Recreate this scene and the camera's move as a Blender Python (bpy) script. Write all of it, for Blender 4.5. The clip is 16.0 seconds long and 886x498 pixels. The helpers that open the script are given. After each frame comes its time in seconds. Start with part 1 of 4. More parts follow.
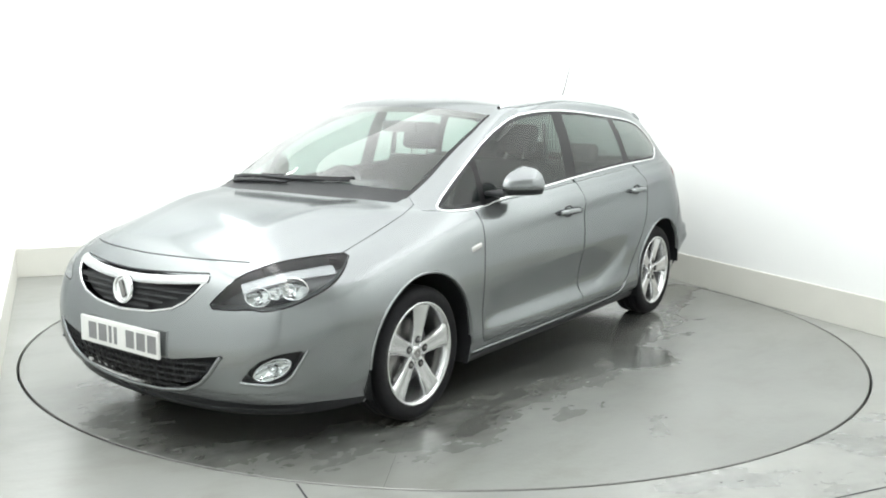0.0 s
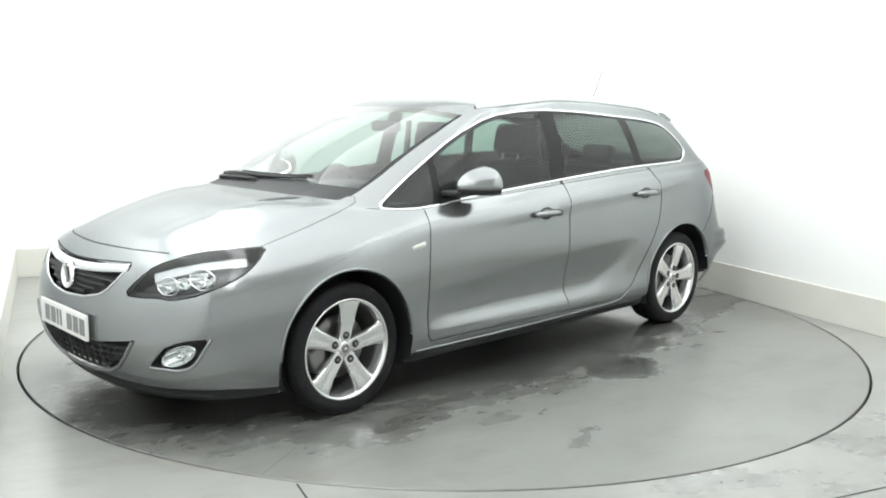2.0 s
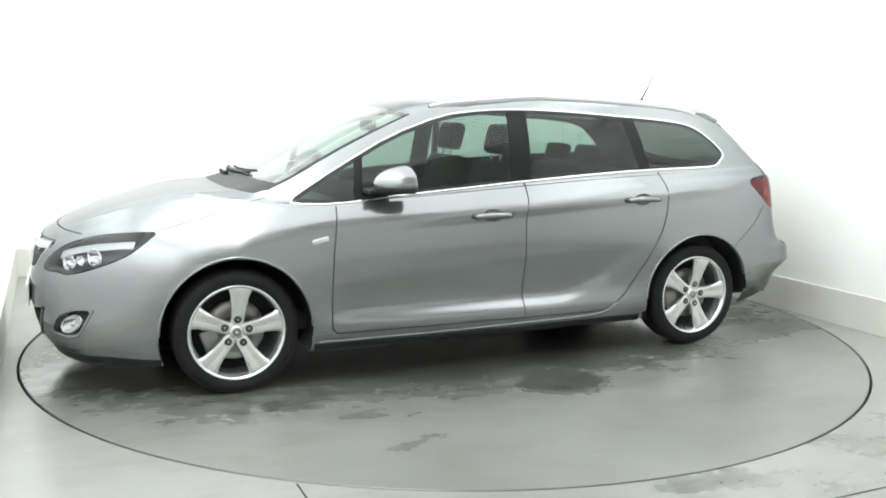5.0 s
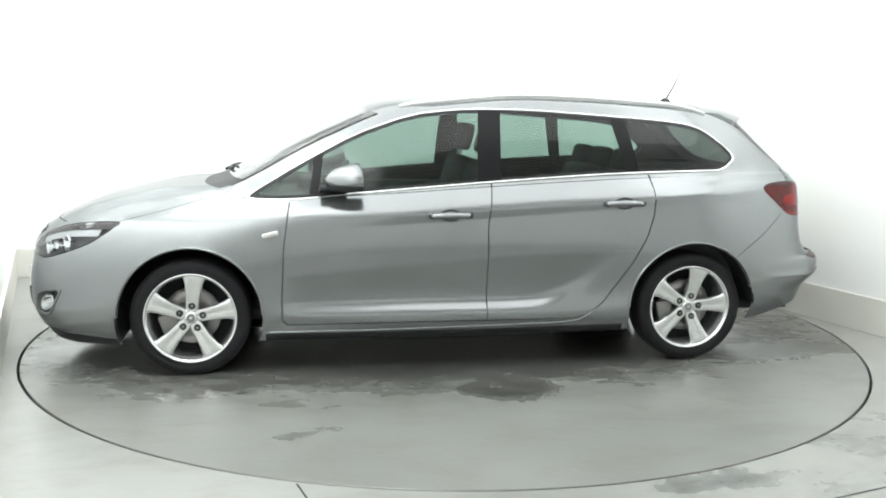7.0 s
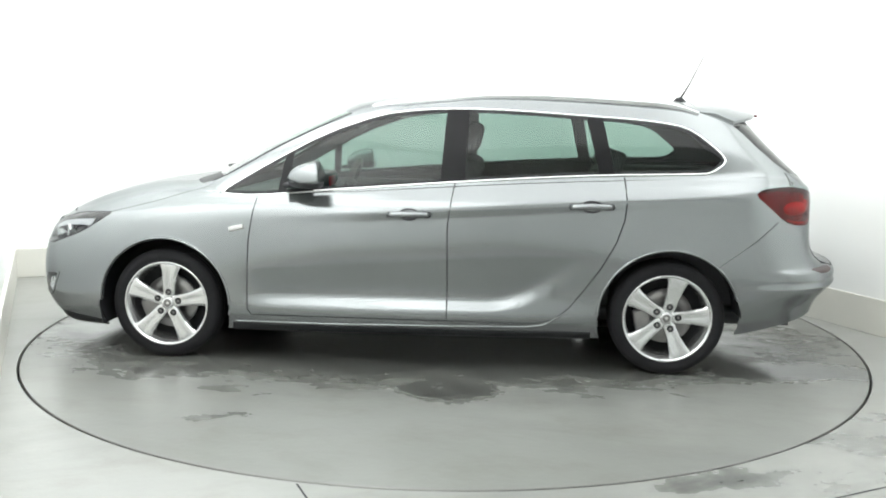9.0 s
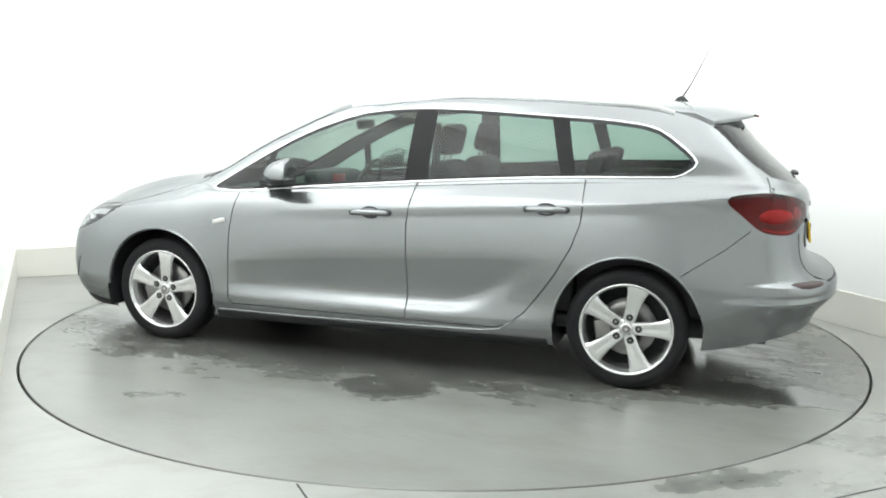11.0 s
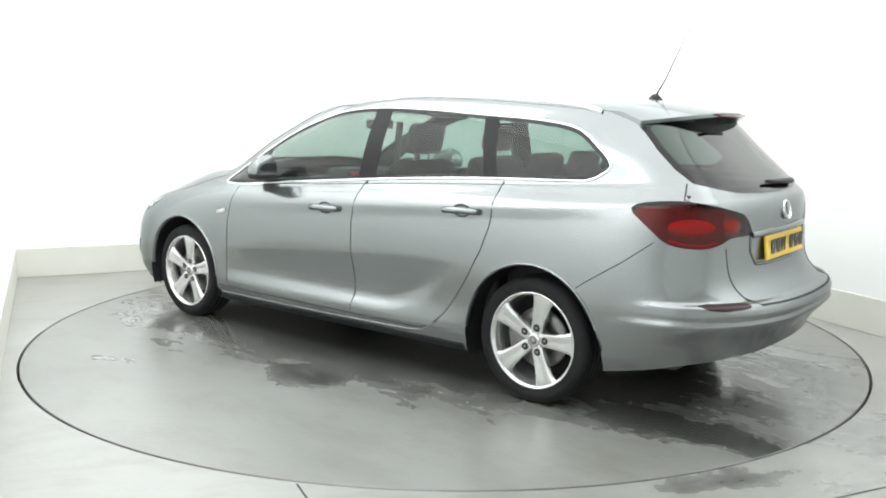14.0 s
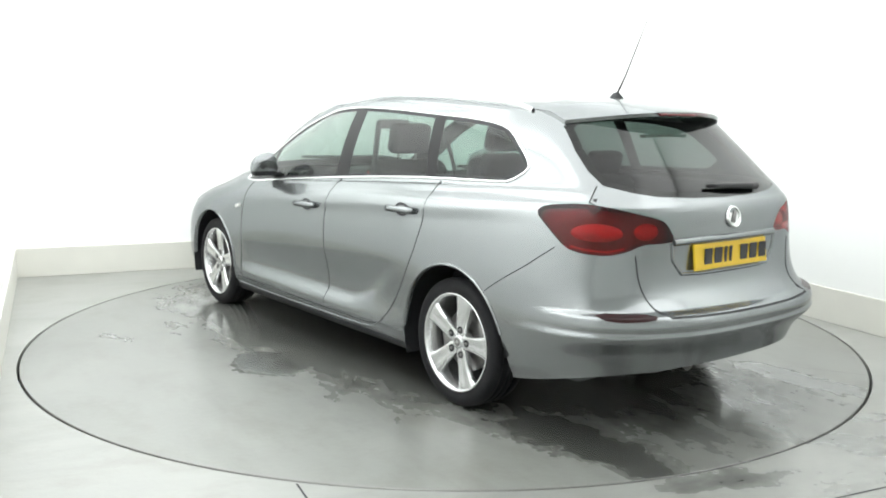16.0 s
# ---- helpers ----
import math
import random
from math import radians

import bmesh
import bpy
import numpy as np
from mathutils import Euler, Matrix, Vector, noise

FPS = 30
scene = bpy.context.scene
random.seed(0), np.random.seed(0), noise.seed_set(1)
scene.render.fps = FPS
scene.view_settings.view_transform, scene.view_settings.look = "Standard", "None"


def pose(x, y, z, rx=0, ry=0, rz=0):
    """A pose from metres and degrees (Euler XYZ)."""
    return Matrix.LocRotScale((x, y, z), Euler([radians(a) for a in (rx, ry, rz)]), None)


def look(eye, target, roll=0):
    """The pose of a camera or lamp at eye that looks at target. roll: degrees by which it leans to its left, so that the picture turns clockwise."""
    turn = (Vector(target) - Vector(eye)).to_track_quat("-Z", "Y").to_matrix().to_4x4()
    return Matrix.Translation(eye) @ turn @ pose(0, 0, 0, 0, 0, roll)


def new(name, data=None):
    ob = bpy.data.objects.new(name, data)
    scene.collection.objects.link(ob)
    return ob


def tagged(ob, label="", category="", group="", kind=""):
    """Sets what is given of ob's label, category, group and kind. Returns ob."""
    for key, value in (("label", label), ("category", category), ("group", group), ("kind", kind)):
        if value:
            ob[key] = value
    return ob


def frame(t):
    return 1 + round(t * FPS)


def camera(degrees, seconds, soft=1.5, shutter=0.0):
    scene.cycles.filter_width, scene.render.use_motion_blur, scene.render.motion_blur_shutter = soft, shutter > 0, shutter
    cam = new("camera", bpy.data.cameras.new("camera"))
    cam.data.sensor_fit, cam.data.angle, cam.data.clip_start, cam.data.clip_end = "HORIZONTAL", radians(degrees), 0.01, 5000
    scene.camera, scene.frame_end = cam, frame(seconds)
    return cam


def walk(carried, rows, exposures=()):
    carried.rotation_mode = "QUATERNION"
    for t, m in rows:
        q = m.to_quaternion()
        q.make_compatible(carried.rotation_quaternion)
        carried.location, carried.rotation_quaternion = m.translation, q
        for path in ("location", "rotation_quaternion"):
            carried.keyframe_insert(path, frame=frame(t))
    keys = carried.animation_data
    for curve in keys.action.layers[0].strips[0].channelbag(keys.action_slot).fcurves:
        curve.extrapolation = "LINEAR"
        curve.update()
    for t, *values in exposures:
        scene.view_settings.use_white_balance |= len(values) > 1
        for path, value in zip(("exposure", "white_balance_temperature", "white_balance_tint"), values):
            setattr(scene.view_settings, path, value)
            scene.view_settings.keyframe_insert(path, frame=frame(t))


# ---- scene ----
from mathutils.bvhtree import BVHTree
from mathutils.interpolate import poly_3d_calc

# ---------------------------------------------------------------- camera, still on its stand
cam = camera(53.575, 16.0, soft=1.9)
EYE = (0.0, -5.457, 1.354)
AIM = look(EYE, (EYE[0] - 0.00318, EYE[1] + 0.98801, EYE[2] - 0.15433), 0.883)
walk(cam, [(0.0, AIM), (16.0, AIM)])

# ---------------------------------------------------------------- light: a luminous ceiling over a closed white booth
YAW = 24.3                                   # the booth's turn against the camera's line
LEFT, RIGHT, BACK, FRONT, TALL = -2.56, 2.475, 2.685, -6.4, 3.3
scene.view_settings.exposure = 0.0
world = bpy.data.worlds.new("booth_dark")
world.use_nodes = True
world.node_tree.nodes["Background"].inputs[0].default_value = (0.9, 0.95, 1.0, 1)
world.node_tree.nodes["Background"].inputs[1].default_value = 0.05
scene.world = world


def booth(a, b, z=0.0):
    """A place in the world from the booth's own right, back and up."""
    c, s = math.cos(radians(YAW)), math.sin(radians(YAW))
    return Vector((a * c - b * s, a * s + b * c, z))


def area_lamp(name, a, b, z, wide, deep, watts, tilt=0.0, turn=0.0):
    d = bpy.data.lights.new(name, "AREA")
    d.shape, d.size, d.size_y, d.energy, d.color = "RECTANGLE", wide, deep, watts, (0.985, 1.0, 0.995)
    ob = new(name, d)
    ob.matrix_world = Matrix.Translation(booth(a, b, z)) @ pose(0, 0, 0, 0, 0, YAW + turn) @ pose(0, 0, 0, tilt, 0, 0)
    return ob


area_lamp("ceiling_light", 0.0, -0.9, TALL - 0.05, 4.7, 5.2, 136)
# unseen lamps added under the ceiling, above the picture, to whiten the walls
area_lamp("added_wall_light", 0.0, BACK - 1.1, TALL - 0.45, 4.4, 0.8, 35, 78)
area_lamp("added_wall_light", RIGHT - 1.1, -1.2, TALL - 0.45, 7.0, 0.8, 68, 78, -90)
area_lamp("added_wall_light", LEFT + 1.1, -0.9, TALL - 0.45, 6.4, 0.8, 134, 78, 90)


# ---------------------------------------------------------------- materials
def material(name, color, rough=0.5, metal=0.0, vary=0.06, scale=6.0, bump=0.0, bump_scale=80.0, coat=0.0, rough_vary=0.08, ior=1.45):
    m = bpy.data.materials.new(name)
    m.use_nodes = True
    nt = m.node_tree
    b = nt.nodes["Principled BSDF"]
    co = nt.nodes.new("ShaderNodeTexCoord")
    n1 = nt.nodes.new("ShaderNodeTexNoise")
    n1.inputs["Scale"].default_value, n1.inputs["Detail"].default_value = scale, 6
    nt.links.new(co.outputs["Object"], n1.inputs["Vector"])
    mix = nt.nodes.new("ShaderNodeMix")
    mix.data_type = "RGBA"
    lo, hi = [max(0, v * (1 - vary)) for v in color], [min(1, v * (1 + vary)) for v in color]
    mix.inputs[6].default_value, mix.inputs[7].default_value = (*lo, 1), (*hi, 1)
    nt.links.new(n1.outputs["Fac"], mix.inputs[0])
    nt.links.new(mix.outputs[2], b.inputs["Base Color"])
    n2 = nt.nodes.new("ShaderNodeTexNoise")
    n2.inputs["Scale"].default_value, n2.inputs["Detail"].default_value = scale * 4.3, 4
    nt.links.new(co.outputs["Object"], n2.inputs["Vector"])
    rr = nt.nodes.new("ShaderNodeMapRange")
    rr.inputs["To Min"].default_value, rr.inputs["To Max"].default_value = max(0.02, rough - rough_vary), min(1, rough + rough_vary)
    nt.links.new(n2.outputs["Fac"], rr.inputs["Value"])
    nt.links.new(rr.outputs[0], b.inputs["Roughness"])
    b.inputs["Metallic"].default_value = metal
    b.inputs["IOR"].default_value = ior
    if coat:
        b.inputs["Coat Weight"].default_value, b.inputs["Coat Roughness"].default_value = coat, 0.04
    if bump:
        n3 = nt.nodes.new("ShaderNodeTexNoise")
        n3.inputs["Scale"].default_value, n3.inputs["Detail"].default_value = bump_scale, 5
        nt.links.new(co.outputs["Object"], n3.inputs["Vector"])
        bp = nt.nodes.new("ShaderNodeBump")
        bp.inputs["Strength"].default_value, bp.inputs["Distance"].default_value = bump, 0.002
        nt.links.new(n3.outputs["Fac"], bp.inputs["Height"])
        nt.links.new(bp.outputs["Normal"], b.inputs["Normal"])
    return m


def glass(name, tint, gloss=1.0, rough=0.01, least=0.07, power=3.6):
    """A thin pane: what lies behind shows through its tint, and the surface mirrors by its angle."""
    m = bpy.data.materials.new(name)
    m.use_nodes = True
    nt = m.node_tree
    nt.nodes.remove(nt.nodes["Principled BSDF"])
    tr, gl = nt.nodes.new("ShaderNodeBsdfTransparent"), nt.nodes.new("ShaderNodeBsdfGlossy")
    tr.inputs[0].default_value = (*tint, 1)
    gl.inputs["Color"].default_value, gl.inputs["Roughness"].default_value = (gloss, gloss, gloss, 1), rough
    mx, lw = nt.nodes.new("ShaderNodeMixShader"), nt.nodes.new("ShaderNodeLayerWeight")
    lw.inputs["Blend"].default_value = 0.5
    up = nt.nodes.new("ShaderNodeMath")
    up.operation, up.inputs[1].default_value = "POWER", power
    sp = nt.nodes.new("ShaderNodeMapRange")
    sp.inputs["To Min"].default_value, sp.inputs["To Max"].default_value = least, 1.0
    nt.links.new(lw.outputs["Facing"], up.inputs[0])
    nt.links.new(up.outputs[0], sp.inputs["Value"])
    nt.links.new(sp.outputs[0], mx.inputs[0])
    nt.links.new(tr.outputs[0], mx.inputs[1])
    nt.links.new(gl.outputs[0], mx.inputs[2])
    nt.links.new(mx.outputs[0], nt.nodes["Material Output"].inputs["Surface"])
    return m


def concrete(name, color, wet_and_shade):
    """Painted concrete with scuffs; the last argument lists (x, y, reach along and across, turn, amount) of dark
    patches: water that has run, and shade painted in under the car.
    """
    m = bpy.data.materials.new(name)
    m.use_nodes = True
    nt = m.node_tree
    N, L = nt.nodes.new, nt.links.new
    b = nt.nodes["Principled BSDF"]
    co = N("ShaderNodeTexCoord")

    def noise_tex(scale, detail, rough=0.55, stretch=None, warp=0.0):
        n = N("ShaderNodeTexNoise")
        n.inputs["Scale"].default_value, n.inputs["Detail"].default_value, n.inputs["Roughness"].default_value = scale, detail, rough
        n.inputs["Distortion"].default_value = warp
        mp = N("ShaderNodeMapping")
        if stretch:
            mp.inputs["Scale"].default_value = stretch
        L(co.outputs["Object"], mp.inputs[0])
        L(mp.outputs[0], n.inputs["Vector"])
        return n.outputs["Fac"]

    def math_node(op, a, c):
        n = N("ShaderNodeMath")
        n.operation = op
        for k, v in enumerate((a, c)):
            if isinstance(v, (int, float)):
                n.inputs[k].default_value = v
            else:
                L(v, n.inputs[k])
        return n.outputs[0]

    def ramp(v, lo, hi, to_lo=0.0, to_hi=1.0):
        n = N("ShaderNodeMapRange")
        n.interpolation_type = "SMOOTHSTEP"
        n.inputs["From Min"].default_value, n.inputs["From Max"].default_value = lo, hi
        n.inputs["To Min"].default_value, n.inputs["To Max"].default_value = to_lo, to_hi
        L(v, n.inputs["Value"])
        return n.outputs[0]

    def blend(f, a, c):
        n = N("ShaderNodeMix")
        n.data_type = "RGBA"
        L(f, n.inputs[0])
        for k, v in ((6, a), (7, c)):
            if isinstance(v, tuple):
                n.inputs[k].default_value = (*v, 1)
            else:
                L(v, n.inputs[k])
        return n.outputs[2]

    big, fine, streak = noise_tex(0.8, 3), noise_tex(14, 8, 0.7), noise_tex(2.4, 6, 0.6, (1.0, 2.2, 1), 0.15)
    mottle = noise_tex(7.5, 5, 0.58, (1.0, 1.8, 1), 0.3)
    cloud = noise_tex(2.7, 7, 0.64, (1.0, 1.5, 1), 0.2)
    smear = noise_tex(1.1, 7, 0.6, (0.5, 2.2, 1), 0.4)
    col = blend(ramp(big, 0.3, 0.7), tuple(v * 0.9 for v in color), tuple(v * 1.06 for v in color))
    col = blend(ramp(smear, 0.48, 0.72, 0, 0.45), col, tuple(v * 0.66 for v in color))
    col = blend(ramp(cloud, 0.44, 0.74, 0, 0.55), col, (color[0] * 0.70, color[1] * 0.68, color[2] * 0.63))
    col = blend(ramp(fine, 0.58, 0.8, 0, 0.25), col, tuple(v * 0.72 for v in color))
    mask = None
    drift = N("ShaderNodeTexNoise")
    drift.inputs["Scale"].default_value, drift.inputs["Detail"].default_value, drift.inputs["Roughness"].default_value = 3.2, 5, 0.62
    L(co.outputs["Object"], drift.inputs["Vector"])
    centred, reach, place = N("ShaderNodeVectorMath"), N("ShaderNodeVectorMath"), N("ShaderNodeVectorMath")
    centred.operation, reach.operation, place.operation = "SUBTRACT", "MULTIPLY", "ADD"
    centred.inputs[1].default_value, reach.inputs[1].default_value = (0.5, 0.5, 0.5), (0.62, 0.42, 0)
    L(drift.outputs["Color"], centred.inputs[0])
    L(centred.outputs[0], reach.inputs[0])
    L(reach.outputs[0], place.inputs[0])
    L(co.outputs["Object"], place.inputs[1])
    for x, y, rx, ry, turned, amount in wet_and_shade:
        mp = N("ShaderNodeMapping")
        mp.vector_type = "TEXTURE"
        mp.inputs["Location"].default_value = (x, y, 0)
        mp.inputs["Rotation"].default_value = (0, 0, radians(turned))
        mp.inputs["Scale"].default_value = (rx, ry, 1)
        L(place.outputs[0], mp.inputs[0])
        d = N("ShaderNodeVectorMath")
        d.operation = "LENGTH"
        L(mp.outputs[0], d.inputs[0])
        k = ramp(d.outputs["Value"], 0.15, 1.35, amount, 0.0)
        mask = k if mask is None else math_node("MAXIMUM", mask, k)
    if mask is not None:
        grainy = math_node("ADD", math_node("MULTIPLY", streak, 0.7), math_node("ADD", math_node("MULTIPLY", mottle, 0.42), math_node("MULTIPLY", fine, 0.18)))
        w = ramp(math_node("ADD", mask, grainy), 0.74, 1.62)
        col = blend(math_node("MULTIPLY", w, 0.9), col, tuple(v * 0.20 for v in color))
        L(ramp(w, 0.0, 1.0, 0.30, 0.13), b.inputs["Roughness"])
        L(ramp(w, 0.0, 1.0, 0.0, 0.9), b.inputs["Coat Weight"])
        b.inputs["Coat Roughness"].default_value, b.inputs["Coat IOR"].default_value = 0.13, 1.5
    else:
        L(ramp(fine, 0.3, 0.8, 0.26, 0.42), b.inputs["Roughness"])
    L(col, b.inputs["Base Color"])
    b.inputs["IOR"].default_value = 1.6
    bp = N("ShaderNodeBump")
    bp.inputs["Strength"].default_value, bp.inputs["Distance"].default_value = 0.25, 0.003
    if mask is not None:
        L(ramp(w, 0.1, 0.8, 0.25, 0.02), bp.inputs["Strength"])
    L(noise_tex(30, 6), bp.inputs["Height"])
    L(bp.outputs["Normal"], b.inputs["Normal"])
    return m


PAINT = material("silver_paint", (0.278, 0.292, 0.297), 0.2, 0.8, 0.06, 3.0, coat=0.4, rough_vary=0.03, bump=0.04, bump_scale=45)
PAINT.node_tree.nodes["Principled BSDF"].inputs["Specular Tint"].default_value = (0.33, 0.345, 0.35, 1)
CHROME = material("chrome", (0.86, 0.87, 0.87), 0.10, 1.0, 0.03, 10, rough_vary=0.03)
SATIN = material("satin_chrome", (0.62, 0.63, 0.635), 0.2, 1.0, 0.05, 10, rough_vary=0.03)
ALLOY = material("silver_alloy", (0.74, 0.745, 0.75), 0.22, 0.85, 0.04, 6, coat=0.4, rough_vary=0.015)
BLACK = material("black_plastic", (0.022, 0.023, 0.025), 0.5, 0.0, 0.2, 20, 0.15, 200, ior=1.35)
GLOSS_BLACK = material("gloss_black_trim", (0.009, 0.009, 0.010), 0.3, 0.0, 0.2, 10, rough_vary=0.03, ior=1.28)
RUBBER = material("tyre_rubber", (0.014, 0.014, 0.0155), 0.7, 0.0, 0.25, 14, 0.3, 160, ior=1.3)
FABRIC = material("dark_seat_fabric", (0.022, 0.023, 0.025), 0.85, 0.0, 0.25, 30, 0.4, 300)
TRIM = material("grey_interior_trim", (0.05, 0.051, 0.054), 0.6, 0.0, 0.15, 15, 0.2, 250)
LINING = material("pale_headlining", (0.38, 0.38, 0.36), 0.9, 0.0, 0.08, 20, 0.2, 300)
SEAM = material("panel_gap", (0.03, 0.032, 0.034), 0.7, 0.0, 0.2, 30)
STEEL = material("brake_steel", (0.26, 0.255, 0.25), 0.38, 0.9, 0.15, 18)
RED = material("red_lamp_plastic", (0.56, 0.016, 0.026), 0.3, 0.0, 0.25, 9, coat=0.6, rough_vary=0.04)
DARK_RED = material("smoked_red_lamp_plastic", (0.12, 0.007, 0.011), 0.14, 0.0, 0.25, 9, coat=0.6, rough_vary=0.04)
AMBER = material("clear_amber_lamp", (0.62, 0.62, 0.60), 0.2, 0.3, 0.1, 20)
WHITE_PLATE = material("white_plate", (0.82, 0.82, 0.80), 0.35, 0.0, 0.04, 8)
YELLOW_PLATE = material("yellow_plate", (0.78, 0.52, 0.03), 0.35, 0.0, 0.06, 8)
PLATE_INK = material("plate_ink", (0.03, 0.03, 0.035), 0.5, 0.0, 0.2, 40)
# Paler ink copy: glare on the front plate is put into its colour.
GLARE_INK = material("glare_plate_ink", (0.24, 0.24, 0.245), 0.5, 0.0, 0.2, 40)
SIDE_GLASS = glass("tinted_side_glass", (0.44, 0.55, 0.505), 1.0, 0.01, 0.035, 4.6)
REAR_GLASS = glass("dark_tinted_rear_glass", (0.15, 0.172, 0.163), 0.7, 0.01, 0.05, 4.6)
SCREEN_GLASS = glass("windscreen_glass", (0.64, 0.72, 0.68), 1.0, 0.01, 0.07, 3.8)
LENS = glass("clear_lamp_lens", (0.9, 0.92, 0.93), 0.7, 0.01, 0.04, 4.6)
WALL = material("white_wall_paint", (0.86, 0.875, 0.865), 0.55, 0.0, 0.015, 1.5, 0.08, 60)
PLINTH = material("cream_painted_board", (0.66, 0.655, 0.605), 0.5, 0.0, 0.06, 4.0, 0.12, 50)
FLOOR = concrete("grey_painted_concrete", (0.292, 0.299, 0.282), (
    (0.78, -2.43, 0.5, 0.15, -30, 0.55), (0.98, -2.2, 0.5, 0.12, -30, 0.5), (0.0, -2.53, 0.38, 0.14, -20, 0.6), (0.5, -2.75, 0.6, 0.25, 0, 0.35), (2.3, 0.2, 0.35, 0.9, 0, 0.4)))
DECK = concrete("wet_shaded_grey_deck", (0.222, 0.228, 0.213), (
    # First ellipse puts the car's shade, with water under it, into the colour.
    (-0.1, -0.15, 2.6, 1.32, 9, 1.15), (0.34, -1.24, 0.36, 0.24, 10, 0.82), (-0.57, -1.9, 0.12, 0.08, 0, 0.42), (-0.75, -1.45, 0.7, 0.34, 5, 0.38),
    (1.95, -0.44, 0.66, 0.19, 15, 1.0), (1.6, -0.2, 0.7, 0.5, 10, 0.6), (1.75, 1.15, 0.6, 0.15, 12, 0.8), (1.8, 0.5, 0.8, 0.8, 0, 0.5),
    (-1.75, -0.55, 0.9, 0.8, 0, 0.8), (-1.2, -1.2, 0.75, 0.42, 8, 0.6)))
LAMP_BROW_SHEEN = material("grey_lamp_brow_sheen", (0.36, 0.365, 0.37), 0.35, 0.3, 0.2, 20)
HOUSING = material("dark_lamp_housing", (0.10, 0.102, 0.106), 0.35, 0.3, 0.2, 20)
MAROON = material("dark_reflector_plastic", (0.022, 0.004, 0.005), 0.3, 0.0, 0.2, 30, ior=1.35)
PIT = material("dark_gap", (0.02, 0.02, 0.02), 0.8)


# ---------------------------------------------------------------- mesh helpers
def mesh_of(bm, name, mat, smooth=True):
    me = bpy.data.meshes.new(name)
    for f in bm.faces:
        f.smooth = smooth
    bm.normal_update()
    bm.to_mesh(me)
    bm.free()
    me.materials.append(mat)
    return me


def part(name, bm, mat, parent=None, label="", smooth=True, m=None):
    ob = new(name, mesh_of(bm, name, mat, smooth))
    if parent is not None:
        ob.parent = parent
    if m is not None:
        ob.matrix_basis = m
    return tagged(ob, label)


def sharp(bm, degrees=35):
    for e in bm.edges:
        if len(e.link_faces) == 2 and e.calc_face_angle(0) > radians(degrees):
            e.smooth = False
    return bm


def box(x0, x1, y0, y1, z0, z1, bevel=0.0, segs=2, bm=None):
    out = bmesh.new()
    bmesh.ops.create_cube(out, size=1)
    for v in out.verts:
        v.co = Vector((x0 + (v.co.x + 0.5) * (x1 - x0), y0 + (v.co.y + 0.5) * (y1 - y0), z0 + (v.co.z + 0.5) * (z1 - z0)))
    if bevel:
        bmesh.ops.bevel(out, geom=out.edges[:] + out.verts[:], offset=bevel, segments=segs, affect="EDGES", profile=0.5)
    return out if bm is None else join(bm, out)


def join(a, b):
    """Adds the mesh b to a."""
    me = bpy.data.meshes.new("joined")
    b.to_mesh(me)
    b.free()
    a.from_mesh(me)
    bpy.data.meshes.remove(me)
    return a


def moved(bm, m):
    bm.transform(m)
    if m.determinant() < 0:
        bmesh.ops.reverse_faces(bm, faces=bm.faces[:])
    return bm


def lathe(profile, steps=48, closed=False):
    """A ring round the y axis from (radius, y) pairs."""
    bm = bmesh.new()
    rows = []
    for k in range(steps):
        a = 2 * math.pi * k / steps
        rows.append([bm.verts.new((r * math.cos(a), y, r * math.sin(a))) for r, y in profile])
    n = len(profile)
    for k in range(steps):
        p, q = rows[k], rows[(k + 1) % steps]
        for i in range(n if closed else n - 1):
            j = (i + 1) % n
            bm.faces.new((p[i], p[j], q[j], q[i]))
    bmesh.ops.recalc_face_normals(bm, faces=bm.faces[:])
    return bm


def disc(r, y, steps=48, inner=0.0):
    if inner:
        return lathe([(inner, y), (r, y)], steps)
    bm = bmesh.new()
    bm.faces.new([bm.verts.new((r * math.cos(2 * math.pi * k / steps), y, r * math.sin(2 * math.pi * k / steps))) for k in range(steps)])
    return bm


def tube(points, radius, sides=8, taper=1.0, bm=None):
    """A round bar through points, closed at both ends."""
    bm = bmesh.new() if bm is None else bm
    pts = [Vector(p) for p in points]
    rows = []
    for i, p in enumerate(pts):
        t = (pts[min(i + 1, len(pts) - 1)] - pts[max(i - 1, 0)]).normalized()
        a = t.cross(Vector((0, 0, 1)) if abs(t.z) < 0.9 else Vector((1, 0, 0))).normalized()
        c = t.cross(a)
        r = radius * (1 + (taper - 1) * i / (len(pts) - 1))
        rows.append([bm.verts.new(p + r * (math.cos(2 * math.pi * k / sides) * a + math.sin(2 * math.pi * k / sides) * c)) for k in range(sides)])
    for p, q in zip(rows, rows[1:]):
        for k in range(sides):
            bm.faces.new((p[k], p[(k + 1) % sides], q[(k + 1) % sides], q[k]))
    bm.faces.new(rows[0][::-1])
    bm.faces.new(rows[-1])
    bmesh.ops.recalc_face_normals(bm, faces=bm.faces[:])
    return bm


def thing(name, label, category, m=None, kind=""):
    ob = new(name)
    if m is not None:
        ob.matrix_basis = m
    return tagged(ob, label, category, kind=kind)


# ---------------------------------------------------------------- the booth
def slab(name, a0, a1, b0, b1, z0, z1, mat, label, bevel=0.0):
    bm = box(a0, a1, b0, b1, z0, z1, bevel)
    return tagged(part(name, bm, mat, None, "", False, pose(0, 0, 0, 0, 0, YAW)), label, name.split("_")[0], kind="structure")


R_DISC, R_HOLE = 2.449, 2.462


